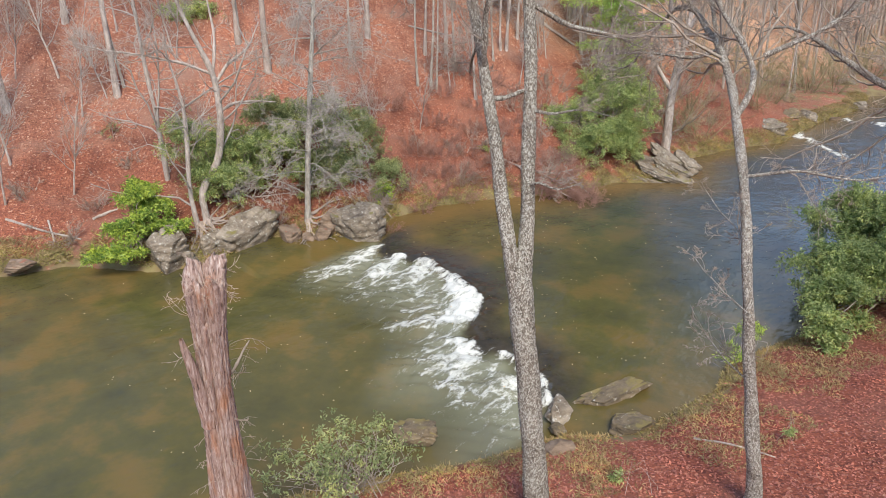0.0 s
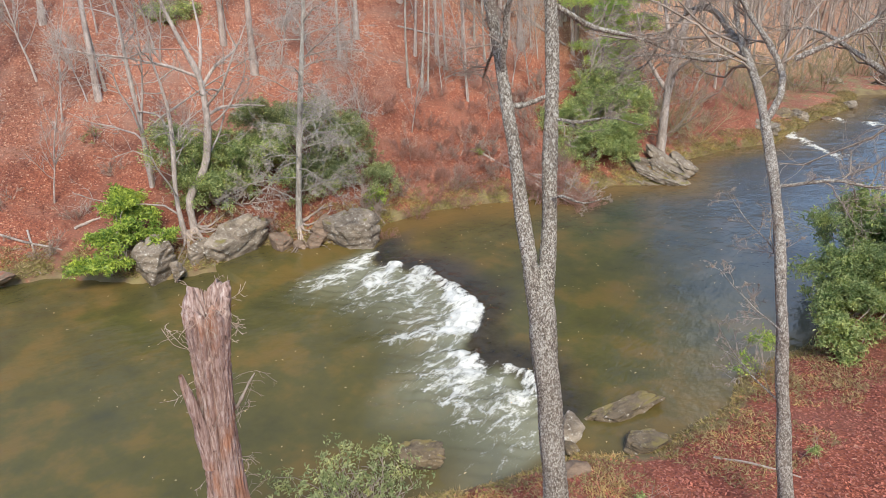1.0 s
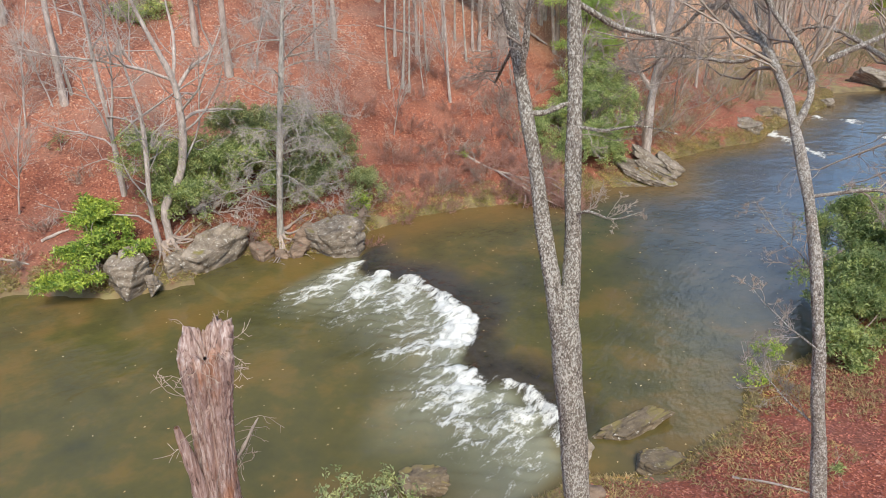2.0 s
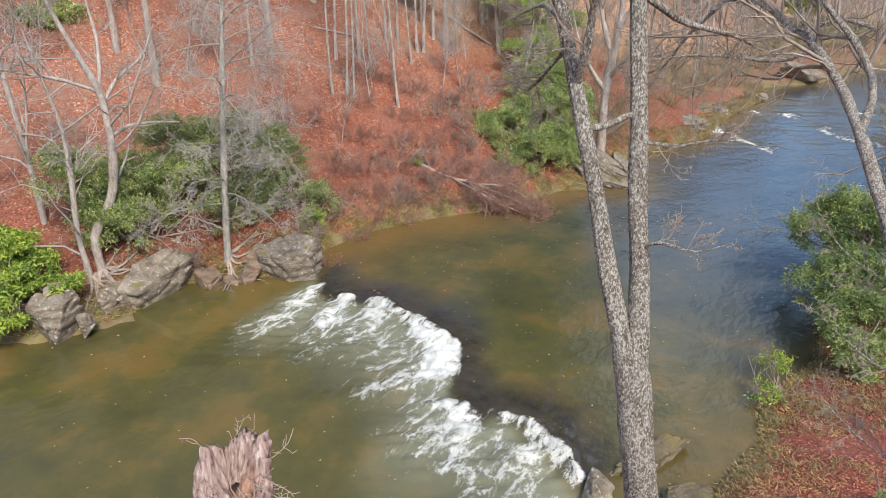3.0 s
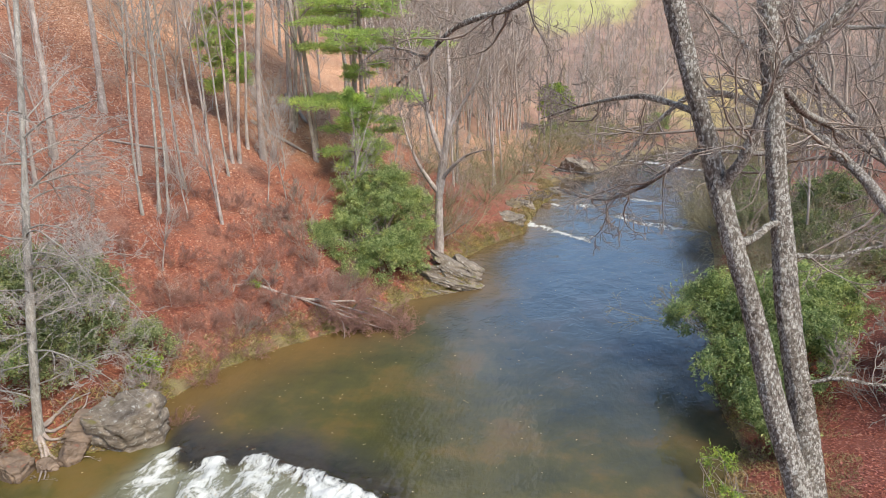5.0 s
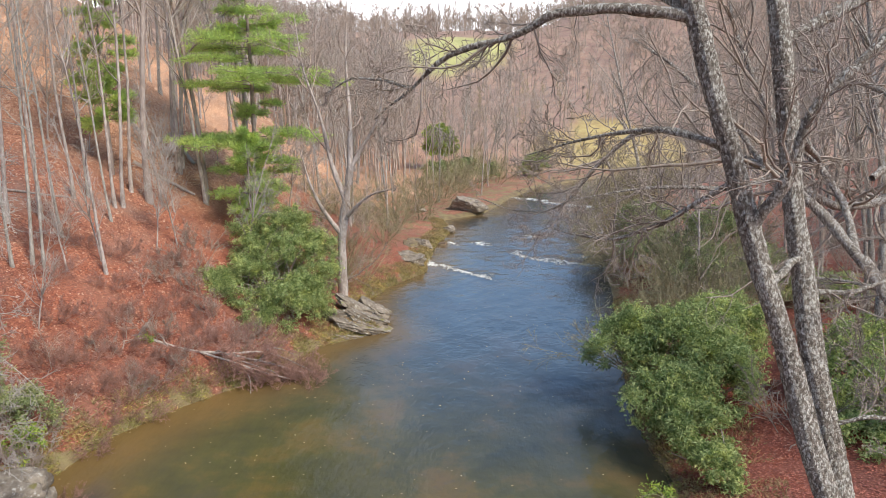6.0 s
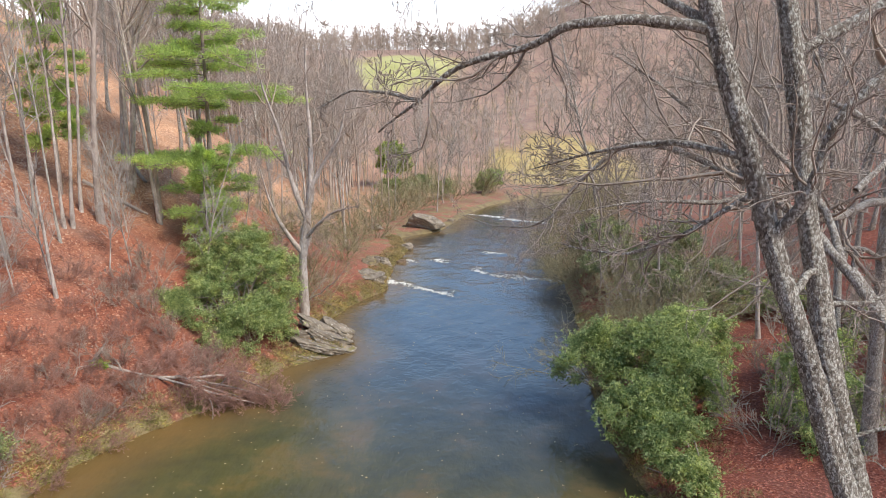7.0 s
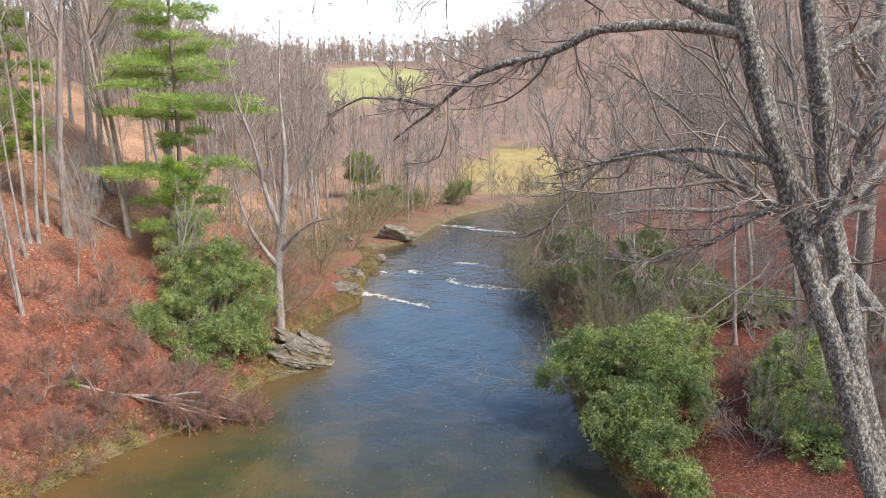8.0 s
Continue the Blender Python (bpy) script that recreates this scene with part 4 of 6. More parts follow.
hero_limb(twin, TB, "limb", [(-9.2, 10.2, 10.24), (-9.5, 10.5, 10.35), (-10.0, 10.9, 10.36), (-10.4, 11.2, 10.2)], [0.022, 0.018, 0.012, 0.006], 62, BARK_TWIN, TWIG_GREY, 5)
hero_limb(twin, TB, "limb", [(-6.6, 9.27, 10.8), (-7.2, 9.8, 11.3), (-7.9, 10.6, 11.5), (-9.0, 11.5, 11.9), (-10.5, 12.5, 12.0)], [0.05, 0.045, 0.035, 0.025, 0.008], 63, BARK_TWIN, TWIG_GREY, 18)
hero_limb(twin, TB, "limb", [(-5.72, 9.8, 10.6), (-5.1, 9.9, 10.9), (-4.5, 10.0, 11.3), (-3.8, 10.2, 11.9)], [0.06, 0.05, 0.04, 0.02], 64, BARK_TWIN, TWIG_GREY, 14)
hero_limb(twin, TB, "limb", [(-6.05, 9.15, 9.0), (-5.85, 8.95, 9.35), (-5.75, 8.85, 10.0), (-5.3, 8.8, 10.5), (-4.7, 8.8, 11.0)], [0.06, 0.05, 0.045, 0.035, 0.02], 65, BARK_TWIN, TWIG_GREY, 10)
hero_limb(twin, TB, "limb", [(-5.9, 9.1, 8.55), (-5.75, 9.3, 8.5), (-5.55, 9.5, 8.62), (-5.35, 9.6, 8.7)], [0.045, 0.04, 0.035, 0.02], 66, BARK_TWIN, TWIG_GREY, 1)
hero_limb(twin, TB, "limb", [(-6.3, 9.2, 9.7), (-6.8, 9.7, 9.85), (-7.3, 10.3, 9.75), (-8.0, 10.9, 9.5)], [0.035, 0.03, 0.02, 0.006], 67, BARK_TWIN, TWIG_GREY, 16)
hero_limb(twin, TB, "limb", [(-6.2, 9.15, 9.4), (-6.7, 9.5, 9.0), (-7.1, 9.9, 8.7), (-7.7, 10.4, 8.75)], [0.03, 0.024, 0.016, 0.006], 68, BARK_TWIN, TWIG_GREY, 14)
hero_limb(twin, TB, "limb", [(-5.4, 9.55, 8.3), (-5.0, 9.6, 8.3), (-4.5, 9.75, 8.42), (-4.0, 9.9, 8.35)], [0.028, 0.022, 0.014, 0.005], 69, BARK_TWIN, TWIG_GREY, 8)
hero_limb(twin, TB, "limb", [(-5.2, 9.3, 7.1), (-4.9, 9.2, 7.25), (-4.5, 9.2, 7.2), (-4.1, 9.3, 7.4)], [0.026, 0.02, 0.013, 0.005], 70, BARK_TWIN, TWIG_GREY, 7)
hero_limb(twin, TB, "limb", [(-5.63, 9.75, 10.0), (-5.2, 10.3, 9.6), (-4.9, 10.8, 9.5), (-4.6, 11.6, 9.2)], [0.045, 0.04, 0.03, 0.01], 71, BARK_TWIN, TWIG_GREY, 12)
hero_limb(twin, TB, "limb", [(-6.8, 9.3, 11.8), (-7.6, 9.0, 12.4), (-8.6, 8.8, 12.7), (-9.6, 8.6, 12.9)], [0.05, 0.04, 0.03, 0.01], 72, BARK_TWIN, TWIG_GREY, 12)

# leaning oak whose top arches over the river
OB = (-1.6, 12.0, height(-1.6, 12.0) - 0.1)
oak = thing("leaning_oak", OB, "slender grey oak leaning over the river from the leafy bank", "tree")
g = Geo()
ridged_trunk(g, [(OB[0], OB[1], OB[2] - 0.3), (-1.57, 11.9, 1.2), (-1.81, 11.8, 2.74), (-2.0, 11.75, 3.85), (-2.16, 11.7, 4.92), (-2.42, 11.87, 6.0), (-2.85, 12.39, 7.0), (-3.4, 12.95, 7.95)],
             [0.21, 0.135, 0.115, 0.106, 0.098, 0.09, 0.083, 0.078], 30, 0.05, 0.01, rng, 0.14)
part("trunk", g.mesh("trunk", shift=OB), BARK_OAK, oak)
hero_limb(oak, OB, "limb", [(-3.35, 12.9, 7.85), (-3.8, 13.4, 8.5), (-4.29, 13.9, 9.01), (-5.02, 14.5, 9.4), (-5.43, 15.0, 9.6), (-6.0, 15.3, 9.66), (-6.45, 15.5, 9.3), (-6.92, 15.6, 8.8), (-7.15, 15.7, 8.4), (-7.4, 15.8, 8.15)],
          [0.078, 0.07, 0.064, 0.058, 0.052, 0.046, 0.04, 0.034, 0.026, 0.012], 81, BARK_OAK, TWIG_GREY, 26, sides=12, label="arching grey limb drooping at its tip")
hero_limb(oak, OB, "limb", [(-7.2, 15.72, 8.35), (-7.6, 15.9, 8.1), (-8.2, 16.1, 8.1), (-8.9, 16.3, 8.3)], [0.025, 0.02, 0.014, 0.005], 82, BARK_OAK, TWIG_GREY, 8)
hero_limb(oak, OB, "limb", [(-3.42, 13.0, 7.95), (-3.36, 13.4, 8.24), (-3.4, 13.6, 8.65), (-3.91, 13.7, 9.31), (-4.4, 13.8, 9.75), (-5, 14.2, 11.2), (-5.2, 14.6, 13.5)], [0.06, 0.055, 0.052, 0.048, 0.042, 0.032, 0.01], 83, BARK_OAK, TWIG_GREY, 30, sides=12)
hero_limb(oak, OB, "limb", [(-4.4, 14.0, 9.1), (-4.9, 14.5, 9.9), (-5.5, 15.2, 10.6), (-6.2, 16.0, 11.2)], [0.045, 0.04, 0.03, 0.012], 84, BARK_OAK, TWIG_GREY, 16)
hero_limb(oak, OB, "limb", [(-4.3, 13.9, 9.0), (-4.8, 14.0, 8.75), (-5.5, 14.0, 8.8), (-6.4, 14.0, 8.75), (-7.2, 14.0, 8.6)], [0.05, 0.035, 0.028, 0.018, 0.006], 85, BARK_OAK, TWIG_GREY, 20)
hero_limb(oak, OB, "limb", [(-2.05, 11.47, 5.0), (-2.4, 11.6, 5.1), (-2.9, 11.8, 5.25), (-3.4, 11.9, 5.6)], [0.018, 0.014, 0.01, 0.004], 86, BARK_OAK, TWIG_GREY, 9)
hero_limb(oak, OB, "limb", [(-2.3, 11.75, 5.8), (-2.7, 12.1, 6.2), (-3.2, 12.4, 6.35), (-3.7, 12.5, 6.8)], [0.018, 0.014, 0.01, 0.004], 87, BARK_OAK, TWIG_GREY, 9)
hero_limb(oak, OB, "limb", [(-1.85, 11.66, 3.6), (-2.3, 11.8, 3.7), (-2.9, 12.0, 3.95), (-3.4, 12.1, 4.5)], [0.018, 0.014, 0.01, 0.004], 88, BARK_OAK, TWIG_GREY, 11)
hero_limb(oak, OB, "limb", [(-3.2, 13.3, 9.0), (-2.5, 13.8, 9.4), (-1.8, 14.4, 10.2), (-1.0, 15, 10.4)], [0.05, 0.045, 0.035, 0.01], 89, BARK_OAK, TWIG_GREY, 16)
hero_limb(oak, OB, "limb", [(-2.9, 12.45, 7.05), (-2.2, 12.9, 7.2), (-1.5, 13.6, 7.0), (-0.9, 14.2, 7.1)], [0.035, 0.03, 0.02, 0.006], 90, BARK_OAK, TWIG_GREY, 14)

# dead snag
SB = (-7.1, 4.22, height(-7.1, 4.22) - 0.1)
snag = thing("dead_snag", SB, "broken reddish dead trunk stripped of bark, splintered top", "snag")
g = Geo()
rng = np.random.default_rng(15)


def splintered(pts, radii, sides, step, jag):
    """A hollow-looking dead trunk with deep cracks and an uneven broken end."""
    pts, radii = np.array(pts, float), np.array(radii, float)
    run = np.r_[0, np.cumsum(np.linalg.norm(np.diff(pts, axis=0), axis=1))]
    s = np.linspace(0, run[-1], int(run[-1] / step))
    p = np.stack([np.interp(s, run, pts[:, c]) for c in range(3)], 1)
    r = np.interp(s, run, radii)
    t = unit(np.gradient(p, axis=0))
    u = unit(np.cross(t, np.array([[0.0, 1, 0]])))
    w = np.cross(t, u)
    a = np.linspace(0, 2 * np.pi, sides, endpoint=False)
    aa, ss = np.meshgrid(a, s)
    crack = np.zeros_like(aa)
    for _ in range(26):
        c0, wide, deep, twist = rng.uniform(0, 6.28), rng.uniform(0.03, 0.11), rng.uniform(0.02, 0.09), rng.uniform(-0.06, 0.06)
        lo, hi = sorted(rng.uniform(-1, run[-1] + 2, 2))
        dist = np.abs((aa - c0 - twist * ss + np.pi) % (2 * np.pi) - np.pi)
        crack += deep * np.exp(-(dist / wide) ** 2) * ((ss > lo) & (ss < hi))
    strip = 0.03 * np.sin(aa * 5 + 0.3 * ss + 1) + 0.02 * np.sin(aa * 11 - 0.2 * ss) + 0.012 * np.sin(aa * 23 + 0.5 * ss)
    rr = r[:, None] * (1 + strip * 1.6) - crack + rng.normal(0, 0.006, aa.shape)
    tall = np.interp(a, np.linspace(0, 2 * np.pi, 14), np.r_[jag, jag[:1]])
    edge = smooth(run[-1] - 0.9, run[-1], ss) * tall[None] + rng.normal(0, 0.02, sides)[None] * smooth(run[-1] - 0.4, run[-1], ss)
    v = p[:, None] + (u[:, None] * np.cos(aa)[..., None] + w[:, None] * np.sin(aa)[..., None]) * rr[..., None] + t[:, None] * edge[..., None]
    inner = v[-6:][::-1].copy()
    mid = p[-6:][::-1][:, None]
    inner = mid + (inner - mid) * np.linspace(0.7, 0.15, 6)[:, None, None]
    inner[..., 2] += 0.05
    v = np.concatenate([v, inner])
    n = len(v)
    ii, jj = np.arange(n - 1)[:, None], np.arange(sides)[None]
    kk = (jj + 1) % sides
    g.add(v, np.stack([ii * sides + jj, ii * sides + kk, (ii + 1) * sides + kk, (ii + 1) * sides + jj], -1))


splintered([(SB[0], SB[1], SB[2] - 0.3), (-7.02, 4.2, 2.0), (-6.86, 4.14, 3.0), (-6.7, 4.08, 4.0), (-6.54, 4.03, 5.0), (-6.37, 3.99, 6.0), (-6.22, 3.98, 6.9)],
           [0.42, 0.35, 0.31, 0.255, 0.215, 0.225, 0.28], 110, 0.045, rng.uniform(-0.34, 0.26, 13))
part("trunk", g.mesh("trunk", shift=SB), SNAG_WOOD, snag)
hero_limb(snag, SB, "splinter", [(-6.6, 3.86, 4.4), (-6.5, 3.76, 5.0), (-6.42, 3.66, 5.6), (-6.38, 3.58, 6.02)], [0.1, 0.085, 0.06, 0.03], 91, SNAG_WOOD, TWIG_GREY, 0, sides=9)
hero_limb(snag, SB, "branch", [(-6.6, 4.2, 4.95), (-6.45, 4.28, 5.2), (-6.4, 4.42, 5.45), (-6.4, 4.56, 5.6)], [0.025, 0.022, 0.018, 0.008], 92, DEAD_WOOD, TWIG_GREY, 1, label="bleached bare side branch")
rng = np.random.default_rng(16)
vine = {}
for q in range(84):
    z = rng.uniform(2.0, 6.3) if q < 46 else rng.uniform(6.35, 7.0)
    f = (z - 2) / 5
    c = np.array([-7.02 + 0.8 * f, 4.2 - 0.22 * f, z])
    ang = rng.uniform(0, 6.28)
    d = np.array([math.cos(ang), math.sin(ang), 0.1])
    grow(vine, rng, c + d * 0.22, d + np.array([0, 0, rng.uniform(-0.6, 0.9)]), rng.uniform(0.25, 0.65) if q < 46 else rng.uniform(0.15, 0.42), 0.0038 if q < 46 else 0.0032, 0, dict(segs=(6, 3), wob=(0.24, 0.35), up=(-0.04, -0.05), taper=(0.5, 0.7), kids=(3,), first=(0.3,), flat=(1,), angle=(0.8,), len=(0.4,), fat=(0.01,), thin=0.003))
g = Geo()
tubes(g, vine[0] + vine[1], 4)
part("vine", g.mesh("vine", shift=SB), TWIG_MAUVE, snag, "tangle of dry reddish vine stems", "stuff")

# pale tree with spreading lower branches on the far bank
BB = (-22.25, 15.8, height(-22.25, 15.8) - 0.1)
pale = thing("pale_beech", BB, "pale grey tree with spreading bare branches above bank boulders", "tree")
BEECH = [(BB[0], BB[1], BB[2] - 0.2), (-22.2, 15.78, 0.7), (-22.2, 15.95, 2.75), (-22.2, 16.25, 4.5), (-22.2, 16.55, 6.9), (-22.2, 16.95, 9.3), (-22.1, 17.3, 13), (-22, 17.5, 18)]
hero_limb(pale, BB, "trunk", BEECH, [0.2, 0.135, 0.12, 0.108, 0.098, 0.08, 0.06, 0.01], 101, BARK_PALE, TWIG_PALE, 0, sides=12)
rng = np.random.default_rng(102)
SPREAD = dict(LIMB, segs=(8, 6, 4, 3), up=(-0.035, -0.03, -0.02, 0), thin=0.0048, kids=(11, 7, 4))
for q in range(30):
    z = 1.6 + 7.6 * (q + rng.uniform(0, 1)) / 30
    ang = rng.uniform(0, 6.28)
    along = np.array([math.cos(ang), math.sin(ang), rng.uniform(0.15, 0.7)])
    c = np.array([-22.2, np.interp(z, [0.7, 2.75, 4.5, 6.9, 9.3], [15.78, 15.95, 16.25, 16.55, 16.95]), z])
    span = rng.uniform(2.4, 4.6)
    line = [c]
    d = unit(along)
    for _ in range(6):
        d = unit(d + rng.normal(0, 0.1, 3) + np.array([0, 0, -0.13]))
        line.append(line[-1] + d * span / 6)
    hero_limb(pale, BB, "branch", line, np.linspace(0.027, 0.006, 7), 110 + q, BARK_PALE, TWIG_PALE, 11, SPREAD, sides=6)

# crooked tree beside it
CB = (-24.0, 12.2, height(-24.0, 12.2) - 0.1)
crook = thing("crooked_tree", CB, "crooked grey tree growing out of the bank boulders", "tree")
hero_limb(crook, CB, "trunk", [(CB[0], CB[1], CB[2] - 0.2), (-24, 12.15, 1.0), (-24, 12.08, 2.27), (-24, 12.75, 3.0), (-24, 13.1, 3.6), (-24, 13.37, 5.22), (-24, 13.31, 6.75), (-24, 12.75, 8.05), (-24, 12.22, 9.46), (-24, 12, 12)],
          [0.24, 0.17, 0.15, 0.145, 0.14, 0.13, 0.115, 0.085, 0.06, 0.01], 131, BARK_GREY, TWIG_PALE, 5, sides=11)
hero_limb(crook, CB, "limb", [(-24, 13.4, 5.3), (-23.9, 13.9, 5.58), (-23.8, 14.8, 5.5), (-23.7, 15.7, 5.35)], [0.07, 0.06, 0.045, 0.02], 132, BARK_GREY, TWIG_PALE, 8)
hero_limb(crook, CB, "limb", [(-24, 13.35, 6.4), (-24, 14.0, 7.1), (-24, 14.92, 7.55), (-24, 15.5, 8.5)], [0.07, 0.06, 0.04, 0.012], 133, BARK_GREY, TWIG_PALE, 12)
hero_limb(crook, CB, "limb", [(-24, 13.3, 6.8), (-24.2, 13.7, 8.2), (-24.4, 13.6, 9.5), (-24.4, 14, 11.5)], [0.06, 0.05, 0.035, 0.01], 134, BARK_GREY, TWIG_PALE, 14)
hero_limb(crook, CB, "limb", [(-24, 13.3, 6.7), (-24.2, 12.3, 7.2), (-24.3, 11.0, 7.6), (-24.6, 9.6, 7.9), (-24.8, 8.6, 8.3)], [0.06, 0.05, 0.035, 0.025, 0.008], 135, BARK_GREY, TWIG_PALE, 22)
hero_limb(crook, CB, "limb", [(-24, 13.2, 4.6), (-23.7, 12.6, 5.0), (-23.5, 11.9, 4.6)], [0.03, 0.02, 0.008], 136, BARK_GREY, TWIG_PALE, 8)
for q, line in enumerate(([(-24.0, 11.75, 0.6), (-24, 11.66, 2.6), (-24, 11.9, 4.79), (-24, 11.88, 6.08), (-24.2, 11.6, 8)], [(-27.2, 12.15, 1.7), (-27.2, 12.14, 4.5), (-27.2, 12.0, 7.04), (-27.2, 11.97, 9.39), (-27.1, 11.9, 14)])):
    b0 = (line[0][0], line[0][1], height(line[0][0], line[0][1]) - 0.1)
    slim = thing("slim_tree", b0, "thin bare grey tree standing behind the bank boulders", "tree", "thin trees on the bank")
    line[0] = (b0[0], b0[1], b0[2] - 0.1)
    hero_limb(slim, b0, "trunk", line, [0.12, 0.09, 0.075, 0.06, 0.02], 140 + q, BARK_GREY, TWIG_PALE, 16, SPREAD, sides=9)

# bare tree by the rock ledge
LB = (-16.75, 35.4, height(-16.75, 35.4) - 0.1)
ledge_tree = thing("ledge_tree", LB, "bare grey-brown tree with spreading crown beside the rock ledge", "tree")
hero_limb(ledge_tree, LB, "trunk", [(LB[0], LB[1], LB[2] - 0.2), (-16.75, 35.4, 1.4), (-16.75, 35.4, 3.69), (-16.5, 35.4, 5.31), (-16.2, 35.4, 7.15)], [0.36, 0.25, 0.23, 0.22, 0.18], 151, BARK_GREY, TWIG_GREY, 10, sides=12)
for q, line in enumerate(([(-16.45, 35.4, 5.6), (-17.17, 35.4, 7.6), (-17.4, 35.2, 9.5), (-18.1, 35, 11.5), (-18.4, 35, 14)], [(-16.2, 35.4, 7.1), (-15.6, 35.4, 8.2), (-14.8, 35.2, 9.2), (-14.2, 35, 11.5)], [(-16.2, 35.4, 7.1), (-16.2, 35.8, 9.5), (-16.4, 36, 12), (-16.2, 36, 15)],
                         [(-16.7, 35.4, 4.6), (-16.0, 35, 5.3), (-15.0, 34.6, 6.1), (-13.8, 34, 6.4)], [(-16.7, 35.4, 4.0), (-17.4, 34.8, 5.2), (-17.9, 34.4, 6.6), (-18.2, 34, 8.4)])):
    hero_limb(ledge_tree, LB, "limb", line, np.linspace(0.13, 0.015, len(line)), 152 + q, BARK_GREY, TWIG_MAUVE, 15, dict(LIMB, thin=0.0065))

# tree on the near bank with a long limb over the leafy path
RB = (1.8, 21.1, height(1.8, 21.1) - 0.1)
path_tree = thing("path_tree", RB, "big grey tree beside the leafy path on the near bank", "tree")
hero_limb(path_tree, RB, "trunk", [(1.8, 21.1, RB[2] - 0.2), (1.75, 21.0, 2.0), (1.6, 20.8, 5), (1.5, 20.7, 8), (1.4, 20.6, 11), (1.2, 20.4, 15), (1.2, 20.3, 20)], [0.3, 0.19, 0.17, 0.16, 0.14, 0.1, 0.02], 171, BARK_OAK, TWIG_GREY, 8, sides=14)
hero_limb(path_tree, RB, "limb", [(1.5, 20.7, 8), (0.4, 19.6, 8.1), (-0.9, 18.2, 7.95), (-2.14, 17, 8.05), (-2.96, 17, 8.54), (-3.85, 17, 9.06), (-4.4, 17, 9.25), (-4.94, 17.2, 9.0)], [0.11, 0.1, 0.085, 0.075, 0.06, 0.045, 0.03, 0.012], 172, BARK_OAK, TWIG_GREY, 26, sides=10)
hero_limb(path_tree, RB, "limb", [(1.55, 20.75, 6.5), (0.6, 20.0, 7.0), (-0.6, 19.4, 7.0), (-1.8, 19.0, 6.6)], [0.06, 0.05, 0.035, 0.01], 173, BARK_OAK, TWIG_GREY, 18)
hero_limb(path_tree, RB, "limb", [(1.45, 20.65, 9.5), (0.2, 20.6, 10.3), (-1.2, 20.8, 10.8), (-2.8, 21, 10.8), (-4.2, 21, 11.2)], [0.09, 0.08, 0.06, 0.04, 0.01], 174, BARK_OAK, TWIG_GREY, 24)
hero_limb(path_tree, RB, "limb", [(1.6, 20.8, 5), (0.8, 21.8, 5.4), (-0.5, 23, 5.3), (-1.8, 24, 5.6)], [0.05, 0.04, 0.028, 0.008], 175, BARK_OAK, TWIG_GREY, 20)

# trees on the slope
rng = np.random.default_rng(200)
SLOPE = "bare trees on the leafy slope"
KINDS = [
    forest_tree("slope_tree", "tall straight bare tree with pale grey trunk", FOREST, 21, 0.14, 201, BARK_GREY, TWIG_TAN, SLOPE),
    forest_tree("slope_tree", "tall bare tree with brown trunk on the slope", FOREST, 19, 0.125, 202, BARK_BROWN, TWIG_TAN, SLOPE),
    forest_tree("slope_tree", "slender pale bare tree among fallen leaves", SLENDER, 17, 0.075, 203, BARK_GREY, TWIG_TAN, SLOPE),
    forest_tree("slope_tree", "thin pale bare pole tree on the slope", SLENDER, 15, 0.065, 204, BARK_PALE, TWIG_TAN, SLOPE),
    forest_tree("slope_tree", "small bare grey understorey tree", SAPLING, 7, 0.05, 205, BARK_GREY, TWIG_PALE, SLOPE),
    forest_tree("slope_tree", "leggy brown bare sapling in leaf litter", SAPLING, 4.5, 0.035, 206, BARK_BROWN, TWIG_TAN, SLOPE),
]
SPOTS = [[(-33.3, 12.9, 1.0), (-35.5, 8.6, 1.1), (-38.4, 12.8, 1.0), (-31.0, 26.4, 1.0), (-31.7, 30.4, 1.1), (-27.2, 40.7, 1.0), (-24.9, 38.6, 0.8), (-27.0, 40.0, 1.0)],
         [(-30.8, 19.7, 1.25), (-33.0, 19.4, 0.9), (-25.7, 34.3, 1.0), (-25.2, 39.3, 0.9), (-24.9, 44.7, 1.0), (-24.3, 42.9, 1.0)],
         [(-30.2, 24.5, 1.0), (-28.5, 28.5, 1.1), (-27.8, 29.5, 1.15), (-27.6, 31.5, 1.0), (-26.5, 34.2, 1.1), (-26.2, 32.9, 1.15), (-24.6, 28.6, 0.9), (-28.7, 42.9, 1.1), (-26.4, 32.6, 1.0)],
         [(-27.0, 26.6, 1.0), (-26.6, 27.1, 1.1), (-26.2, 27.2, 0.9), (-27.3, 32.1, 1.0), (-26.7, 29.2, 1.0), (-26.0, 31.6, 0.9), (-33.6, 13.4, 1.0)],
         [(-25.0, 29.1, 0.9), (-25.1, 21.9, 0.8), (-24.0, 31.5, 0.8), (-29.6, 9.0, 0.9), (-30.4, 6.6, 1.1), (-24.8, 24.6, 0.7), (-33.0, 11.0, 1.0), (-32.4, 7.6, 1.3), (-34.4, 6.0, 1.4), (-35.6, 11.2, 1.3), (-36.5, 14.6, 1.2), (-33.8, 16.2, 1.1), (-37.5, 8.6, 1.4), (-31.4, 5.0, 1.2)],
         [(-31.2, 11.6, 0.5), (-23.4, 23.2, 0.9), (-22.5, 26.1, 0.7), (-26.5, 22.6, 1.0), (-23.0, 28.5, 0.8), (-28.6, 17.5, 0.8), (-30.0, 14.6, 0.7)]]
taken = [p[:2] for some in SPOTS for p in some]
tries = 0
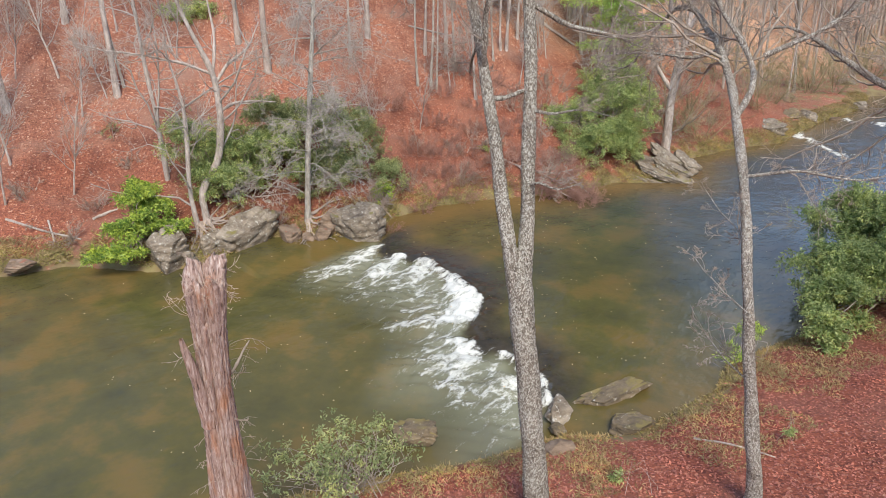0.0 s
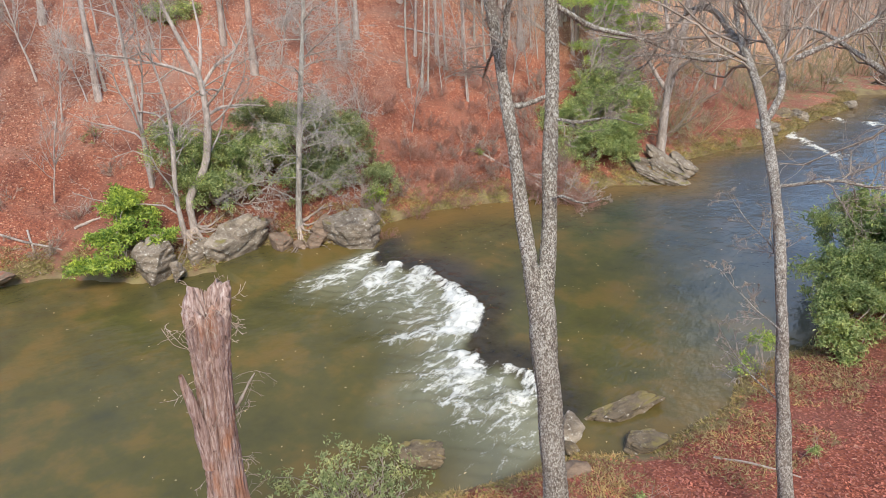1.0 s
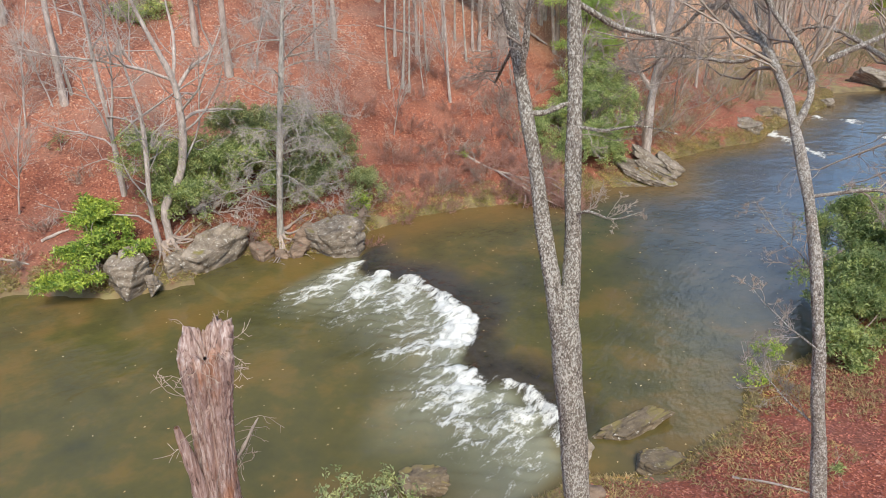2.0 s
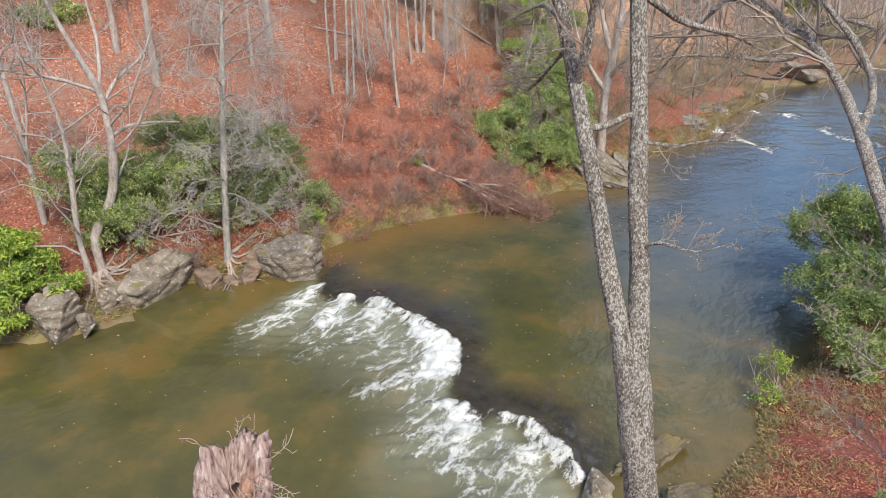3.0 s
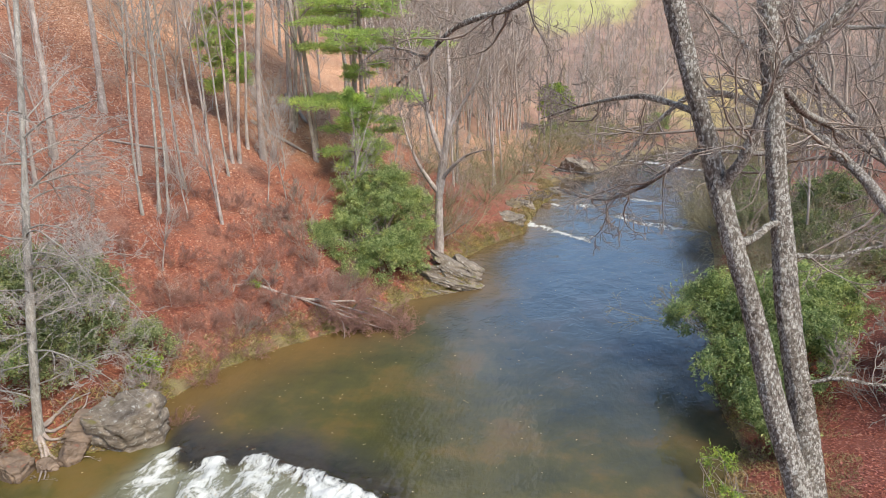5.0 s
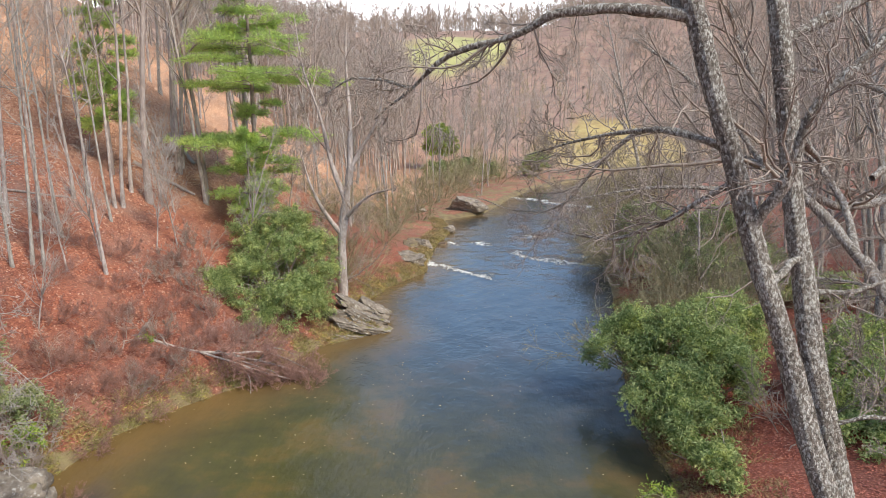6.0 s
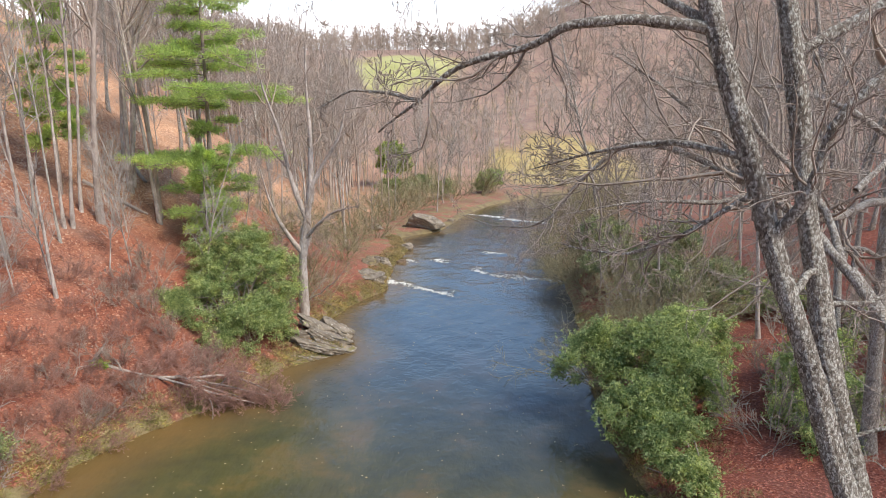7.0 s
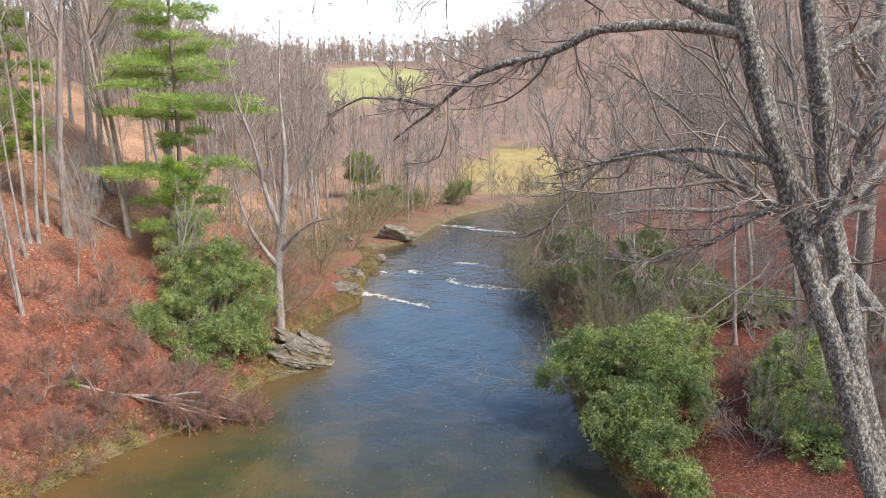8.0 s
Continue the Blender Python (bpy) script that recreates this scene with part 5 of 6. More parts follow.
while len(taken) < 182 and tries < 9000:
    tries += 1
    x, y = rng.uniform(-78, -21), rng.uniform(2, 95)
    d, side = to_line(np.array([x]), np.array([y]), LEFT_BANK)
    if side[0] < 0 or d[0] < 8 or (y < 32 and d[0] < 11):
        continue
    if min((x - a) ** 2 + (y - b) ** 2 for a, b in taken) < (2.6 if y < 32 or d[0] > 30 else 26.0):
        continue
    taken.append((x, y))
    SPOTS[int(rng.choice(6, p=[0.18, 0.16, 0.22, 0.18, 0.15, 0.11]))].append((x, y, rng.uniform(0.75, 1.15)))
tries = 0
while tries < 95:
    x, y = rng.uniform(-46, -19), rng.uniform(4, 50)
    d, side = to_line(np.array([x]), np.array([y]), LEFT_BANK)
    if side[0] > 0 and 5 < d[0] < 26 and not (x < -26 and y < 14 and d[0] < 8):
        SPOTS[4 + tries % 2].append((x, y, rng.uniform(0.6, 1.15)))
        tries += 1
for kind, spots in zip(KINDS, SPOTS):
    stand(kind, spots, rng)

# trees on the right-hand bank and on the flats upstream
BANKS = "bare trees along the river"
KINDS = [
    forest_tree("bank_tree", "tall bare tree with grey trunk in the riverside wood", FOREST, 19, 0.15, 301, BARK_OAK, TWIG_GREY, BANKS),
    forest_tree("bank_tree", "bare spreading brown-grey riverside tree", dict(FOREST, first=(0.2, 0.2, 0.2), len=(0.34, 0.42, 0.45)), 15, 0.12, 302, BARK_BROWN, TWIG_GREY, BANKS),
    forest_tree("bank_tree", "slender bare tree at the river's edge", SLENDER, 14, 0.09, 303, BARK_GREY, TWIG_GREY, BANKS),
]
SPOTS = [[(4.0, 27.2, 1.0), (8.6, 42.4, 1.0), (5.5, 17.5, 1.0), (10.2, 39.6, 1.0)], [(4.5, 33.9, 1.0), (4.0, 43.3, 0.9), (7.7, 23.9, 0.9), (-22.2, 69.7, 0.9), (-19.5, 84, 0.9)], [(2.6, 30.5, 1.0), (-18.8, 57, 0.9), (-19.1, 46.5, 0.9), (-19.6, 64.5, 1.0), (-17.5, 76, 0.9)]]
taken = [p[:2] for some in SPOTS for p in some]
tries = 0
while len(taken) < 262 and tries < 9000:
    tries += 1
    right = rng.uniform() < 0.66
    x, y = (rng.uniform(0, 60), rng.uniform(13, 100)) if right else (rng.uniform(-48, -8), rng.uniform(46, 115))
    d, side = to_line(np.array([x]), np.array([y]), RIGHT_BANK if right else LEFT_BANK)
    if (side[0] > 0) == right or d[0] < (3.5 if right else 3.0) or (right and y < 26 and x < 4.5):
        continue
    if min((x - a) ** 2 + (y - b) ** 2 for a, b in taken) < 3.2:
        continue
    taken.append((x, y))
    SPOTS[int(rng.choice(3, p=[0.45, 0.3, 0.25]))].append((x, y, rng.uniform(0.65, 1.1) if right or x < -22 else rng.uniform(0.5, 0.85)))
for kind, spots in zip(KINDS, SPOTS):
    stand(kind, spots, rng)


# ---- shrubs ----
def bare_shrub(name, label, stems, tall, spread, seed, twig, group, lean=(0, 0), girth=0.022, cfg=SHRUB):
    rng = np.random.default_rng(seed)
    out = {}
    for _ in range(stems):
        a = rng.uniform(0, 6.28)
        p = np.array([math.cos(a), math.sin(a), 0]) * rng.uniform(0, 0.4) + np.array([0, 0, -0.15])
        d = np.array([math.cos(a) * spread + lean[0], math.sin(a) * spread + lean[1], 1.0])
        grow(out, rng, p, d, tall * rng.uniform(0.6, 1.1), girth * rng.uniform(0.6, 1.2), 0, cfg)
    root = thing(name, (0, 0, 0), label, "shrub", group)
    part("stemwork", mesh_of("stemwork", out[0], 5), twig, root, kind="stuff")
    part("twigwork", mesh_of("twigwork", out[1] + out[2], 3), twig, root, kind="stuff")
    return root


rng = np.random.default_rng(400)
THICK = "bare thicket on the river's edge"
KINDS = [bare_shrub("bare_thicket", "dense bare olive-grey thicket leaning over the water", 13, 4.6, 0.75, 401, TWIG_OLIVE, THICK, (-0.45, -0.1)),
         bare_shrub("bare_thicket", "tangled bare brown thicket on the riverbank", 14, 3.8, 0.9, 402, TWIG_OLIVE, THICK, (-0.3, 0))]
for q, kind in enumerate(KINDS):
    first = True
    for _ in range(21):
        y = rng.uniform(27 + 2 * q, 84)
        x = float(np.interp(y, [24, 39, 50, 64, 77, 88], [-4.5, -3.6, -3.1, -2.5, 0.5, 8])) + rng.uniform(0.3, 5.0)
        m = pose(x, y, height(x, y), 0, 0, rng.uniform(-50, 50)) @ Matrix.Scale(rng.uniform(0.75, 1.3), 4)
        if first:
            kind.matrix_basis, first = m, False
        else:
            copy_thing(kind, m)
leggy = bare_shrub("bare_shrub", "bare olive-grey shrub mixed with thin rhododendron", 12, 1.5, 0.75, 432, TWIG_GREY, "", girth=0.01)
leggy.matrix_basis = pose(-8.0, 7.1, height(-8.0, 7.1)) @ Matrix.Scale(0.72, 4)
FINE = dict(SHRUB, kids=(14, 6), thin=0.0034)
WOOD_SHRUBS = "bare shrubs in the riverside wood"
under = bare_shrub("bare_shrub", "bare brown undergrowth shrub among red leaves", 9, 1.9, 0.7, 431, TWIG_GREY, WOOD_SHRUBS, girth=0.012)
spots = []
while len(spots) < 46:
    x, y = rng.uniform(-0.5, 14), rng.uniform(16, 46)
    if math.dist((x, y), (0.3, 19)) > 2.5 and to_line(np.array([x]), np.array([y]), RIGHT_BANK)[0][0] > 3:
        spots.append((x, y, rng.uniform(0.6, 1.5)))
stand(under, spots, rng, 8)
LEFT_SHRUBS = "bare shrubs on the far bank"
KINDS = [bare_shrub("bare_shrub", "bare grey-green shrub on the upstream flat", 12, 3.0, 0.8, 411, TWIG_OLIVE, LEFT_SHRUBS), bare_shrub("bare_shrub", "bare mauve-brown shrub on the leafy bank", 10, 1.6, 0.8, 412, TWIG_MAUVE, LEFT_SHRUBS, girth=0.012)]
PLACES = [[(-18.5, 60, 1.2), (-19.5, 63, 1.3), (-17, 61.5, 1.0), (-17.5, 72, 1.4), (-16.5, 76, 1.3), (-15.5, 80, 1.4), (-19, 70, 1.2), (-13.5, 84, 1.3), (-11.5, 90, 1.4), (-17.2, 47.2, 0.8), (-17, 40, 0.9), (-18.2, 38.2, 1.1), (-8, 96, 1.5), (-15, 90, 1.6), (-18, 52, 0.9), (-6, 103, 1.6), (2, 108, 1.6), (-20.2, 48, 0.8), (-19.8, 53.5, 0.9), (-21.5, 57.5, 1.0), (-20.6, 44.2, 0.7), (-22.4, 51, 0.9), (-10.2, 94.5, 1.1), (-17.2, 82.5, 1.0), (6, 118, 1.1), (13, 126, 1.2)],
          [(-21, 23.6, 0.9), (-20, 26, 1.0), (-19, 27.8, 1.0), (-21.5, 27.2, 1.1), (-22.6, 24.8, 0.8), (-18.6, 29.6, 1.0), (-20.4, 29.5, 1.2), (-22.5, 29.8, 1.1), (-21.7, 21.5, 1.0), (-27.2, 7.6, 0.9), (-28.3, 9.3, 0.8), (-30, 7.5, 0.9), (-29, 11.5, 0.7), (-21, 18.4, 0.9), (-22, 18.9, 1.2), (-17.5, 41.5, 0.8), (-18.7, 43.5, 1.0), (-17.4, 36.9, 0.9), (-24.6, 9.3, 0.9), (-23.4, 17.1, 1.2), (-22.9, 14.9, 1.0), (-22.2, 31.2, 1.5), (-21.4, 30.4, 1.4), (-22.6, 33.0, 1.5), (-18.4, 30.4, 1.2), (-19.8, 39.6, 1.2), (-20.4, 42.4, 1.3), (-18.4, 48.8, 1.2), (-19.2, 50.8, 1.3), (-17.6, 55.0, 1.2), (-20.6, 60.8, 1.4), (-18.4, 66.4, 1.3)]]
for kind, places in zip(KINDS, PLACES):
    stand(kind, places, rng, 8)


def evergreen(name, label, clumps, leaf, seed, size=0.15, dense=1.0, stems=9, foot=None, group="", stem=0.035):
    """A broadleaf evergreen: crooked stems, and whorls of leaves on lumpy clumps."""
    rng = np.random.default_rng(seed)
    cl = np.array(clumps, float)
    fx, fy = foot or (float(cl[:, 0].mean()), float(cl[:, 1].mean()))
    base = (fx, fy, height(fx, fy))
    root = thing(name, base, label, "shrub", group)
    lines = []
    centres, sizes, hubs = [], [], []
    for c in cl:
        area = (c[3] * c[4] * c[5]) ** (2 / 3)
        lobes = unit(rng.normal(0, 1, (7, 3)))
        for _ in range(int(27 * area) + 6):
            d = unit(rng.normal(0, 1, 3))
            d[2] = d[2] if d[2] > -0.45 else -d[2]
            rr = rng.uniform(0.45, 0.9) + 0.42 * float(np.clip((lobes @ d).max() - 0.62, 0, 0.38)) / 0.38 * rng.uniform(0.4, 1.0)
            centres.append(c[:3] + d * c[3:] * rr)
            sizes.append(rng.uniform(0.2, 0.52) * min(1.0, c[3]))
            hubs.append(c[:3])
    centres, sizes, hubs = np.array(centres), np.array(sizes), np.array(hubs)
    for q in rng.choice(len(centres), min(len(centres), stems * 5), replace=False):
        a = np.array([fx + rng.normal(0, 0.35), fy + rng.normal(0, 0.35), 0])
        a[2] = height(a[0], a[1]) - 0.1
        b = centres[q]
        mid = a + (b - a) * 0.5 + rng.normal(0, 0.25, 3) + np.array([0, 0, 0.2])
        lines.append((np.array([a, a + (mid - a) * 0.5 + rng.normal(0, 0.08, 3), mid, mid + (b - mid) * 0.5 + rng.normal(0, 0.1, 3), b]), np.linspace(stem, stem * 0.22, 5)))
    g = Geo()
    tubes(g, lines, 5)
    part("stemwork", g.mesh("stemwork", shift=base), BARK_BROWN, root, kind="stuff")
    g = Geo()
    for c, s, hub in zip(centres, sizes, hubs):
        n = max(6, int(95 * dense * s * s / 0.2))
        out_way = unit(c - hub)
        d = unit(rng.normal(0, 0.75, (n, 3)) + 0.5 * out_way + np.array([0, 0, 0.55]))
        p = c + rng.normal(0, 0.4, (n, 3)) * s * np.array([1.15, 1.15, 0.75])
        for k in range(6):
            turn = 6.283 * k / 6 + rng.uniform(0, 1.0, n)
            e1 = unit(np.cross(d, np.array([0.31, 0.2, 0.93])))
            e2 = np.cross(d, e1)
            way = e1 * np.cos(turn)[:, None] + e2 * np.sin(turn)[:, None] + d * rng.uniform(-0.2, 0.7, (n, 1)) - np.array([0, 0, 0.12])
            keep = rng.uniform(size=n) < 0.8
            ln = size * rng.uniform(0.55, 1.1, n)
            m = int(keep.sum())
            leaves(g, p[keep] + rng.normal(0, 0.03, (m, 3)), way[keep], d[keep] + rng.normal(0, 0.25, (m, 3)), ln[keep], ln[keep] * 0.2, 0.15)
    part("foliage", g.mesh("foliage", False, shift=base), leaf, root, kind="stuff")
    return root


RH = "rhododendrons on the far bank"
evergreen("rhododendron", "large dark green rhododendron behind the bank boulders", [(-25.4, 14.2, 2.7, 1.7, 1.7, 1.6), (-24.8, 15.9, 2.3, 1.7, 1.6, 1.7), (-24.2, 12.9, 2.2, 1.0, 1.0, 1.2), (-25.2, 12.6, 3.6, 1.3, 1.2, 1.2)], LEAF_RHODO, 501, 0.12, 0.7, group=RH)
evergreen("rhododendron", "large olive green rhododendron behind the pale tree", [(-24.9, 17.9, 3.6, 1.8, 1.9, 1.7), (-23.6, 19.3, 2.9, 1.4, 1.6, 1.5), (-22.4, 20.2, 1.5, 0.9, 1.0, 0.8), (-25.4, 16.6, 3.9, 1.4, 1.3, 1.3), (-23.2, 17.9, 1.9, 1.2, 1.3, 1.2)], LEAF_RHODO_OLIVE, 502, 0.12, 0.65, group=RH)
evergreen("rhododendron", "low bright green rhododendron at the rapids boulder", [(-21.6, 19.4, 0.9, 0.55, 0.6, 0.6)], LEAF_LAUREL, 503, 0.14, 0.6, 3, group=RH)
evergreen("laurel", "bright yellow-green laurel hanging over the water", [(-25.2, 9.9, 2.45, 0.8, 0.9, 0.38), (-24.7, 10.3, 1.75, 0.8, 0.8, 0.32), (-24.4, 9.1, 1.35, 0.75, 0.7, 0.35), (-24.0, 8.1, 0.7, 0.7, 0.75, 0.36), (-24.0, 10.2, 1.25, 0.6, 0.8, 0.28), (-23.6, 8.8, 0.6, 0.5, 0.6, 0.25), (-23.2, 10.9, 1.35, 0.4, 0.4, 0.22)], LEAF_LAUREL, 504, 0.17, 1.0, 6, (-24.9, 9.6))
evergreen("rhododendron", "tall rounded rhododendron beside the rock ledge", [(-19.4, 34.6, 3.9, 1.8, 1.7, 1.7), (-18.0, 33.4, 2.9, 1.6, 1.5, 1.7), (-20.3, 31.8, 2.2, 1.6, 1.5, 1.3), (-21.6, 31.6, 1.9, 1.4, 1.3, 1.1), (-20.6, 34.2, 3.4, 1.5, 1.4, 1.4), (-19.6, 30.2, 1.1, 1.1, 1.0, 0.8), (-18.2, 31.4, 1.6, 1.5, 1.4, 1.2), (-17.4, 32.4, 1.6, 1.0, 1.1, 1.2)], LEAF_RHODO, 505, 0.12, 0.7, 12, group=RH)
evergreen("rhododendron", "broad glossy green rhododendron on the near bank", [(-4.6, 25.9, 2.0, 1.3, 1.4, 1.2), (-2.6, 25.8, 2.2, 1.6, 1.6, 1.4), (-3.6, 23.0, 1.5, 1.3, 1.4, 1.2), (-1.2, 26.9, 2.4, 1.3, 1.5, 1.3), (-3.3, 21.2, 1.1, 0.9, 1.0, 0.9), (-2.2, 24.0, 1.7, 1.2, 1.3, 1.2), (-3.2, 20.1, 0.9, 0.8, 0.8, 0.7)], LEAF_RHODO, 506, 0.13, 1.0, 14, (-2.8, 24.6))
evergreen("rhododendron", "dark green rhododendron beside the leafy path", [(1.6, 24.2, 1.9, 1.0, 1.1, 1.0), (0.9, 22.8, 1.4, 0.9, 0.9, 0.8), (2.6, 25.6, 2.3, 1.1, 1.1, 1.0), (1.2, 21.6, 1.2, 0.9, 0.9, 0.8), (2.0, 23.0, 1.7, 1.0, 1.0, 1.0)], LEAF_RHODO, 507, 0.13, 0.9, 7)
evergreen("rhododendron", "thin leggy rhododendron on the near bank", [(-8.3, 7.4, 1.2, 0.85, 0.9, 0.5), (-7.6, 6.4, 1.1, 0.8, 0.8, 0.5), (-8.8, 6.5, 0.95, 0.7, 0.8, 0.45), (-7.5, 8.1, 0.8, 0.6, 0.6, 0.4), (-8.5, 8.1, 0.95, 0.5, 0.5, 0.35)], LEAF_RHODO_OLIVE, 508, 0.11, 0.2, 12, stem=0.012)
evergreen("rhododendron", "small green shrub on the grassy water's edge", [(-4.7, 18.7, 0.6, 0.45, 0.6, 0.45), (-4.6, 17.7, 0.4, 0.35, 0.45, 0.3)], LEAF_LAUREL, 509, 0.1, 0.9, 4, stem=0.01)
evergreen("rhododendron", "dark rhododendron in the riverside wood", [(4.8, 33, 2.0, 1.4, 1.6, 1.2), (6.8, 29, 2.2, 1.4, 1.5, 1.2)], LEAF_RHODO, 510, 0.14, 0.5, 6)
evergreen("rhododendron", "grey-green evergreen under the riverside trees", [(-1.0, 41.0, 2.0, 1.4, 2.0, 1.3), (0.6, 36.0, 2.2, 1.4, 1.6, 1.2), (-0.6, 46.5, 2.6, 1.6, 2.2, 1.6), (1.6, 40.0, 3.0, 1.6, 1.6, 1.6), (2.4, 34.5, 2.4, 1.3, 1.3, 1.2)], LEAF_RHODO_OLIVE, 511, 0.17, 0.8, 6)
evergreen("rhododendron", "dark green evergreen bush at the far bend of the river", [(-6.4, 98.4, 2.2, 1.6, 1.6, 1.5), (-7.4, 99.0, 1.4, 1.2, 1.2, 1.0)], LEAF_RHODO, 521, 0.22, 0.5, 5)
evergreen("rhododendron", "grey-green evergreen bush on the upstream bank", [(-15.8, 89.4, 2.2, 1.6, 1.8, 1.4), (-18.4, 86.5, 2.0, 1.8, 1.6, 1.5), (-12.6, 93.2, 1.6, 1.4, 1.4, 1.0)], LEAF_RHODO_OLIVE, 522, 0.22, 0.4, 6)
evergreen("holly", "small green evergreen tree far up the valley", [(-21, 109, 5.0, 2.4, 2.2, 2.6), (-21, 109, 3.2, 2.6, 2.4, 1.6)], LEAF_LAUREL, 512, 0.3, 0.25, 3)
evergreen("rhododendron", "dark rhododendron high on the slope", [(-36.0, 18.6, 8.0, 1.4, 1.6, 1.0)], LEAF_RHODO, 513, 0.15, 0.5, 4)


evergreen("fern_sprig", "small green sprig growing among red leaves", [(-3.95, 11.0, 0.75, 0.16, 0.16, 0.16)], LEAF_RHODO, 514, 0.09, 0.8, 1, stem=0.006)
evergreen("fern_sprig", "low green sprig at the top of the near bank", [(-2.0, 14.6, 0.95, 0.14, 0.14, 0.12)], LEAF_RHODO, 515, 0.08, 0.8, 1, stem=0.006)
evergreen("fern_sprig", "grey-green seedling on the open leafy slope", [(-31.2, 11.7, 3.7, 0.45, 0.45, 0.5)], LEAF_RHODO_OLIVE, 516, 0.1, 0.25, 1, stem=0.006)
evergreen("laurel", "sprig of green laurel by the fallen tree", [(-22.0, 26.4, 1.6, 0.4, 0.4, 0.25)], LEAF_LAUREL, 517, 0.11, 0.4, 2)
rng = np.random.default_rng(520)
for q, (x, y) in enumerate(((-22.25, 15.8), (-24.0, 12.2), (-24.0, 11.75))):
    for k in range(7):
        a = rng.uniform(-1.2, 1.4)
        line = [np.array([x, y, height(x, y) + 0.25])]
        d = np.array([math.cos(a), math.sin(a) - 0.3, -0.2])
        for _ in range(5):
            d = unit(d + rng.normal(0, 0.3, 3) * np.array([1, 1, 0.3]))
            p = line[-1] + d * 0.32
            p[2] = max(height(p[0], p[1]), 0.0) + 0.06
            line.append(p)
        root = thing("tree_root", tuple(line[0]), "bare root gripping the boulders at the waterline", "root", "roots on the far bank")
        hero_limb(root, tuple(line[0]), "root", line, np.linspace(0.06, 0.015, 6), 530 + 10 * q + k, BARK_BROWN, TWIG_GREY, 2, dict(LIMB, len=(0.5, 0.4, 0.4)), sides=6)


# ---- pines ----
def pine(name, label, x, y, tall, tiers, seed, girth, group="white pines on the slope"):
    rng = np.random.default_rng(seed)
    base = (x, y, height(x, y) - 0.1)
    root = thing(name, base, label, "tree", group)
    b = np.array(base)
    line = np.array([b + np.array([0.02 * math.sin(z), 0.02 * math.cos(z * 1.3), z]) for z in np.linspace(-0.3, tall, 14)])
    g = Geo()
    tubes(g, [(line, np.linspace(girth, 0.02, 14))], 10)
    part("trunk", g.mesh("trunk", shift=base), BARK_PINE, root)
    for z, span in tiers:
        limbs, tufts = [], []
        count = int(rng.integers(5, 9))
        for q in range(count):
            a = 6.283 * q / count + rng.uniform(-0.6, 0.6)
            out_way = np.array([math.cos(a), math.sin(a), 0])
            ln = span * rng.uniform(0.3, 1.2)
            p0 = b + np.array([0, 0, z + rng.uniform(-0.45, 0.45)])
            pts = [p0 + out_way * ln * f + np.array([0, 0, ln * (0.12 * f - 0.17 * f * f + 0.05 * f ** 4)]) for f in np.linspace(0, 1, 6)]
            limbs.append((np.array(pts), np.linspace(0.022, 0.006, 6)))
            for f in np.linspace(0.22, 1.0, 13):
                c = p0 + out_way * ln * f + np.array([0, 0, ln * (0.12 * f - 0.17 * f * f + 0.05 * f ** 4)])
                for sgn in (-1, 1):
                    side = np.array([-out_way[1], out_way[0], 0]) * sgn
                    reach = ln * 0.36 * (1.1 - 0.75 * abs(f - 0.55)) * rng.uniform(0.5, 1.1)
                    e = c + (side * 0.8 + out_way * 0.6) * reach + np.array([0, 0, rng.uniform(-0.12, 0.16)])
                    limbs.append((np.array([c, (c + e) / 2 + rng.normal(0, 0.03, 3), e]), np.array([0.012, 0.009, 0.005])))
                    for h in np.linspace(0.25, 1, max(2, int(reach / 0.17))):
                        tufts.append((c + (e - c) * h, unit(e - c)))
        g = Geo()
        tubes(g, limbs, 4)
        bough = part("bough", g.mesh("bough", shift=base), BARK_PINE, root)
        c = np.array([t[0] for t in tufts])
        d = np.array([t[1] for t in tufts])
        g = Geo()
        for _ in range(10):
            way = unit(d * 0.7 + rng.normal(0, 0.55, c.shape) + np.array([0, 0, 0.2]))
            ln = rng.uniform(0.16, 0.3, len(c))
            leaves(g, c + rng.normal(0, 0.07, c.shape), way, rng.normal(0, 1, c.shape) + np.array([0.3, -0.6, 0.5]), ln, ln * 0.075)
        part("needle_cover", g.mesh("needle_cover", False, shift=base), LEAF_PINE, bough, kind="stuff")
    return root


pine("white_pine", "tall white pine with bright green layered boughs", -22.7, 40.4, 21, [(1.6, 2.2), (3.0, 2.0), (4.6, 3.7), (6.2, 1.5), (7.6, 4.1), (8.4, 3.2), (9.5, 3.3), (10.2, 2.4), (11.0, 3.0), (12.2, 2.7), (13.8, 2.4), (15.6, 2.0), (17.4, 1.4), (19.2, 0.9)], 601, 0.15)
pine("white_pine", "young white pine with soft green boughs", -27.6, 34.6, 10.5, [(2.6, 1.0), (3.7, 1.3), (4.8, 1.4), (6, 1.3), (7.2, 1.1), (8.4, 0.8), (9.4, 0.5)], 602, 0.1)
pine("white_pine", "small white pine under taller trees", -21.9, 37.2, 6.2, [(1.8, 1.4), (3.2, 1.5), (4.6, 1.1), (5.6, 0.5)], 603, 0.09)

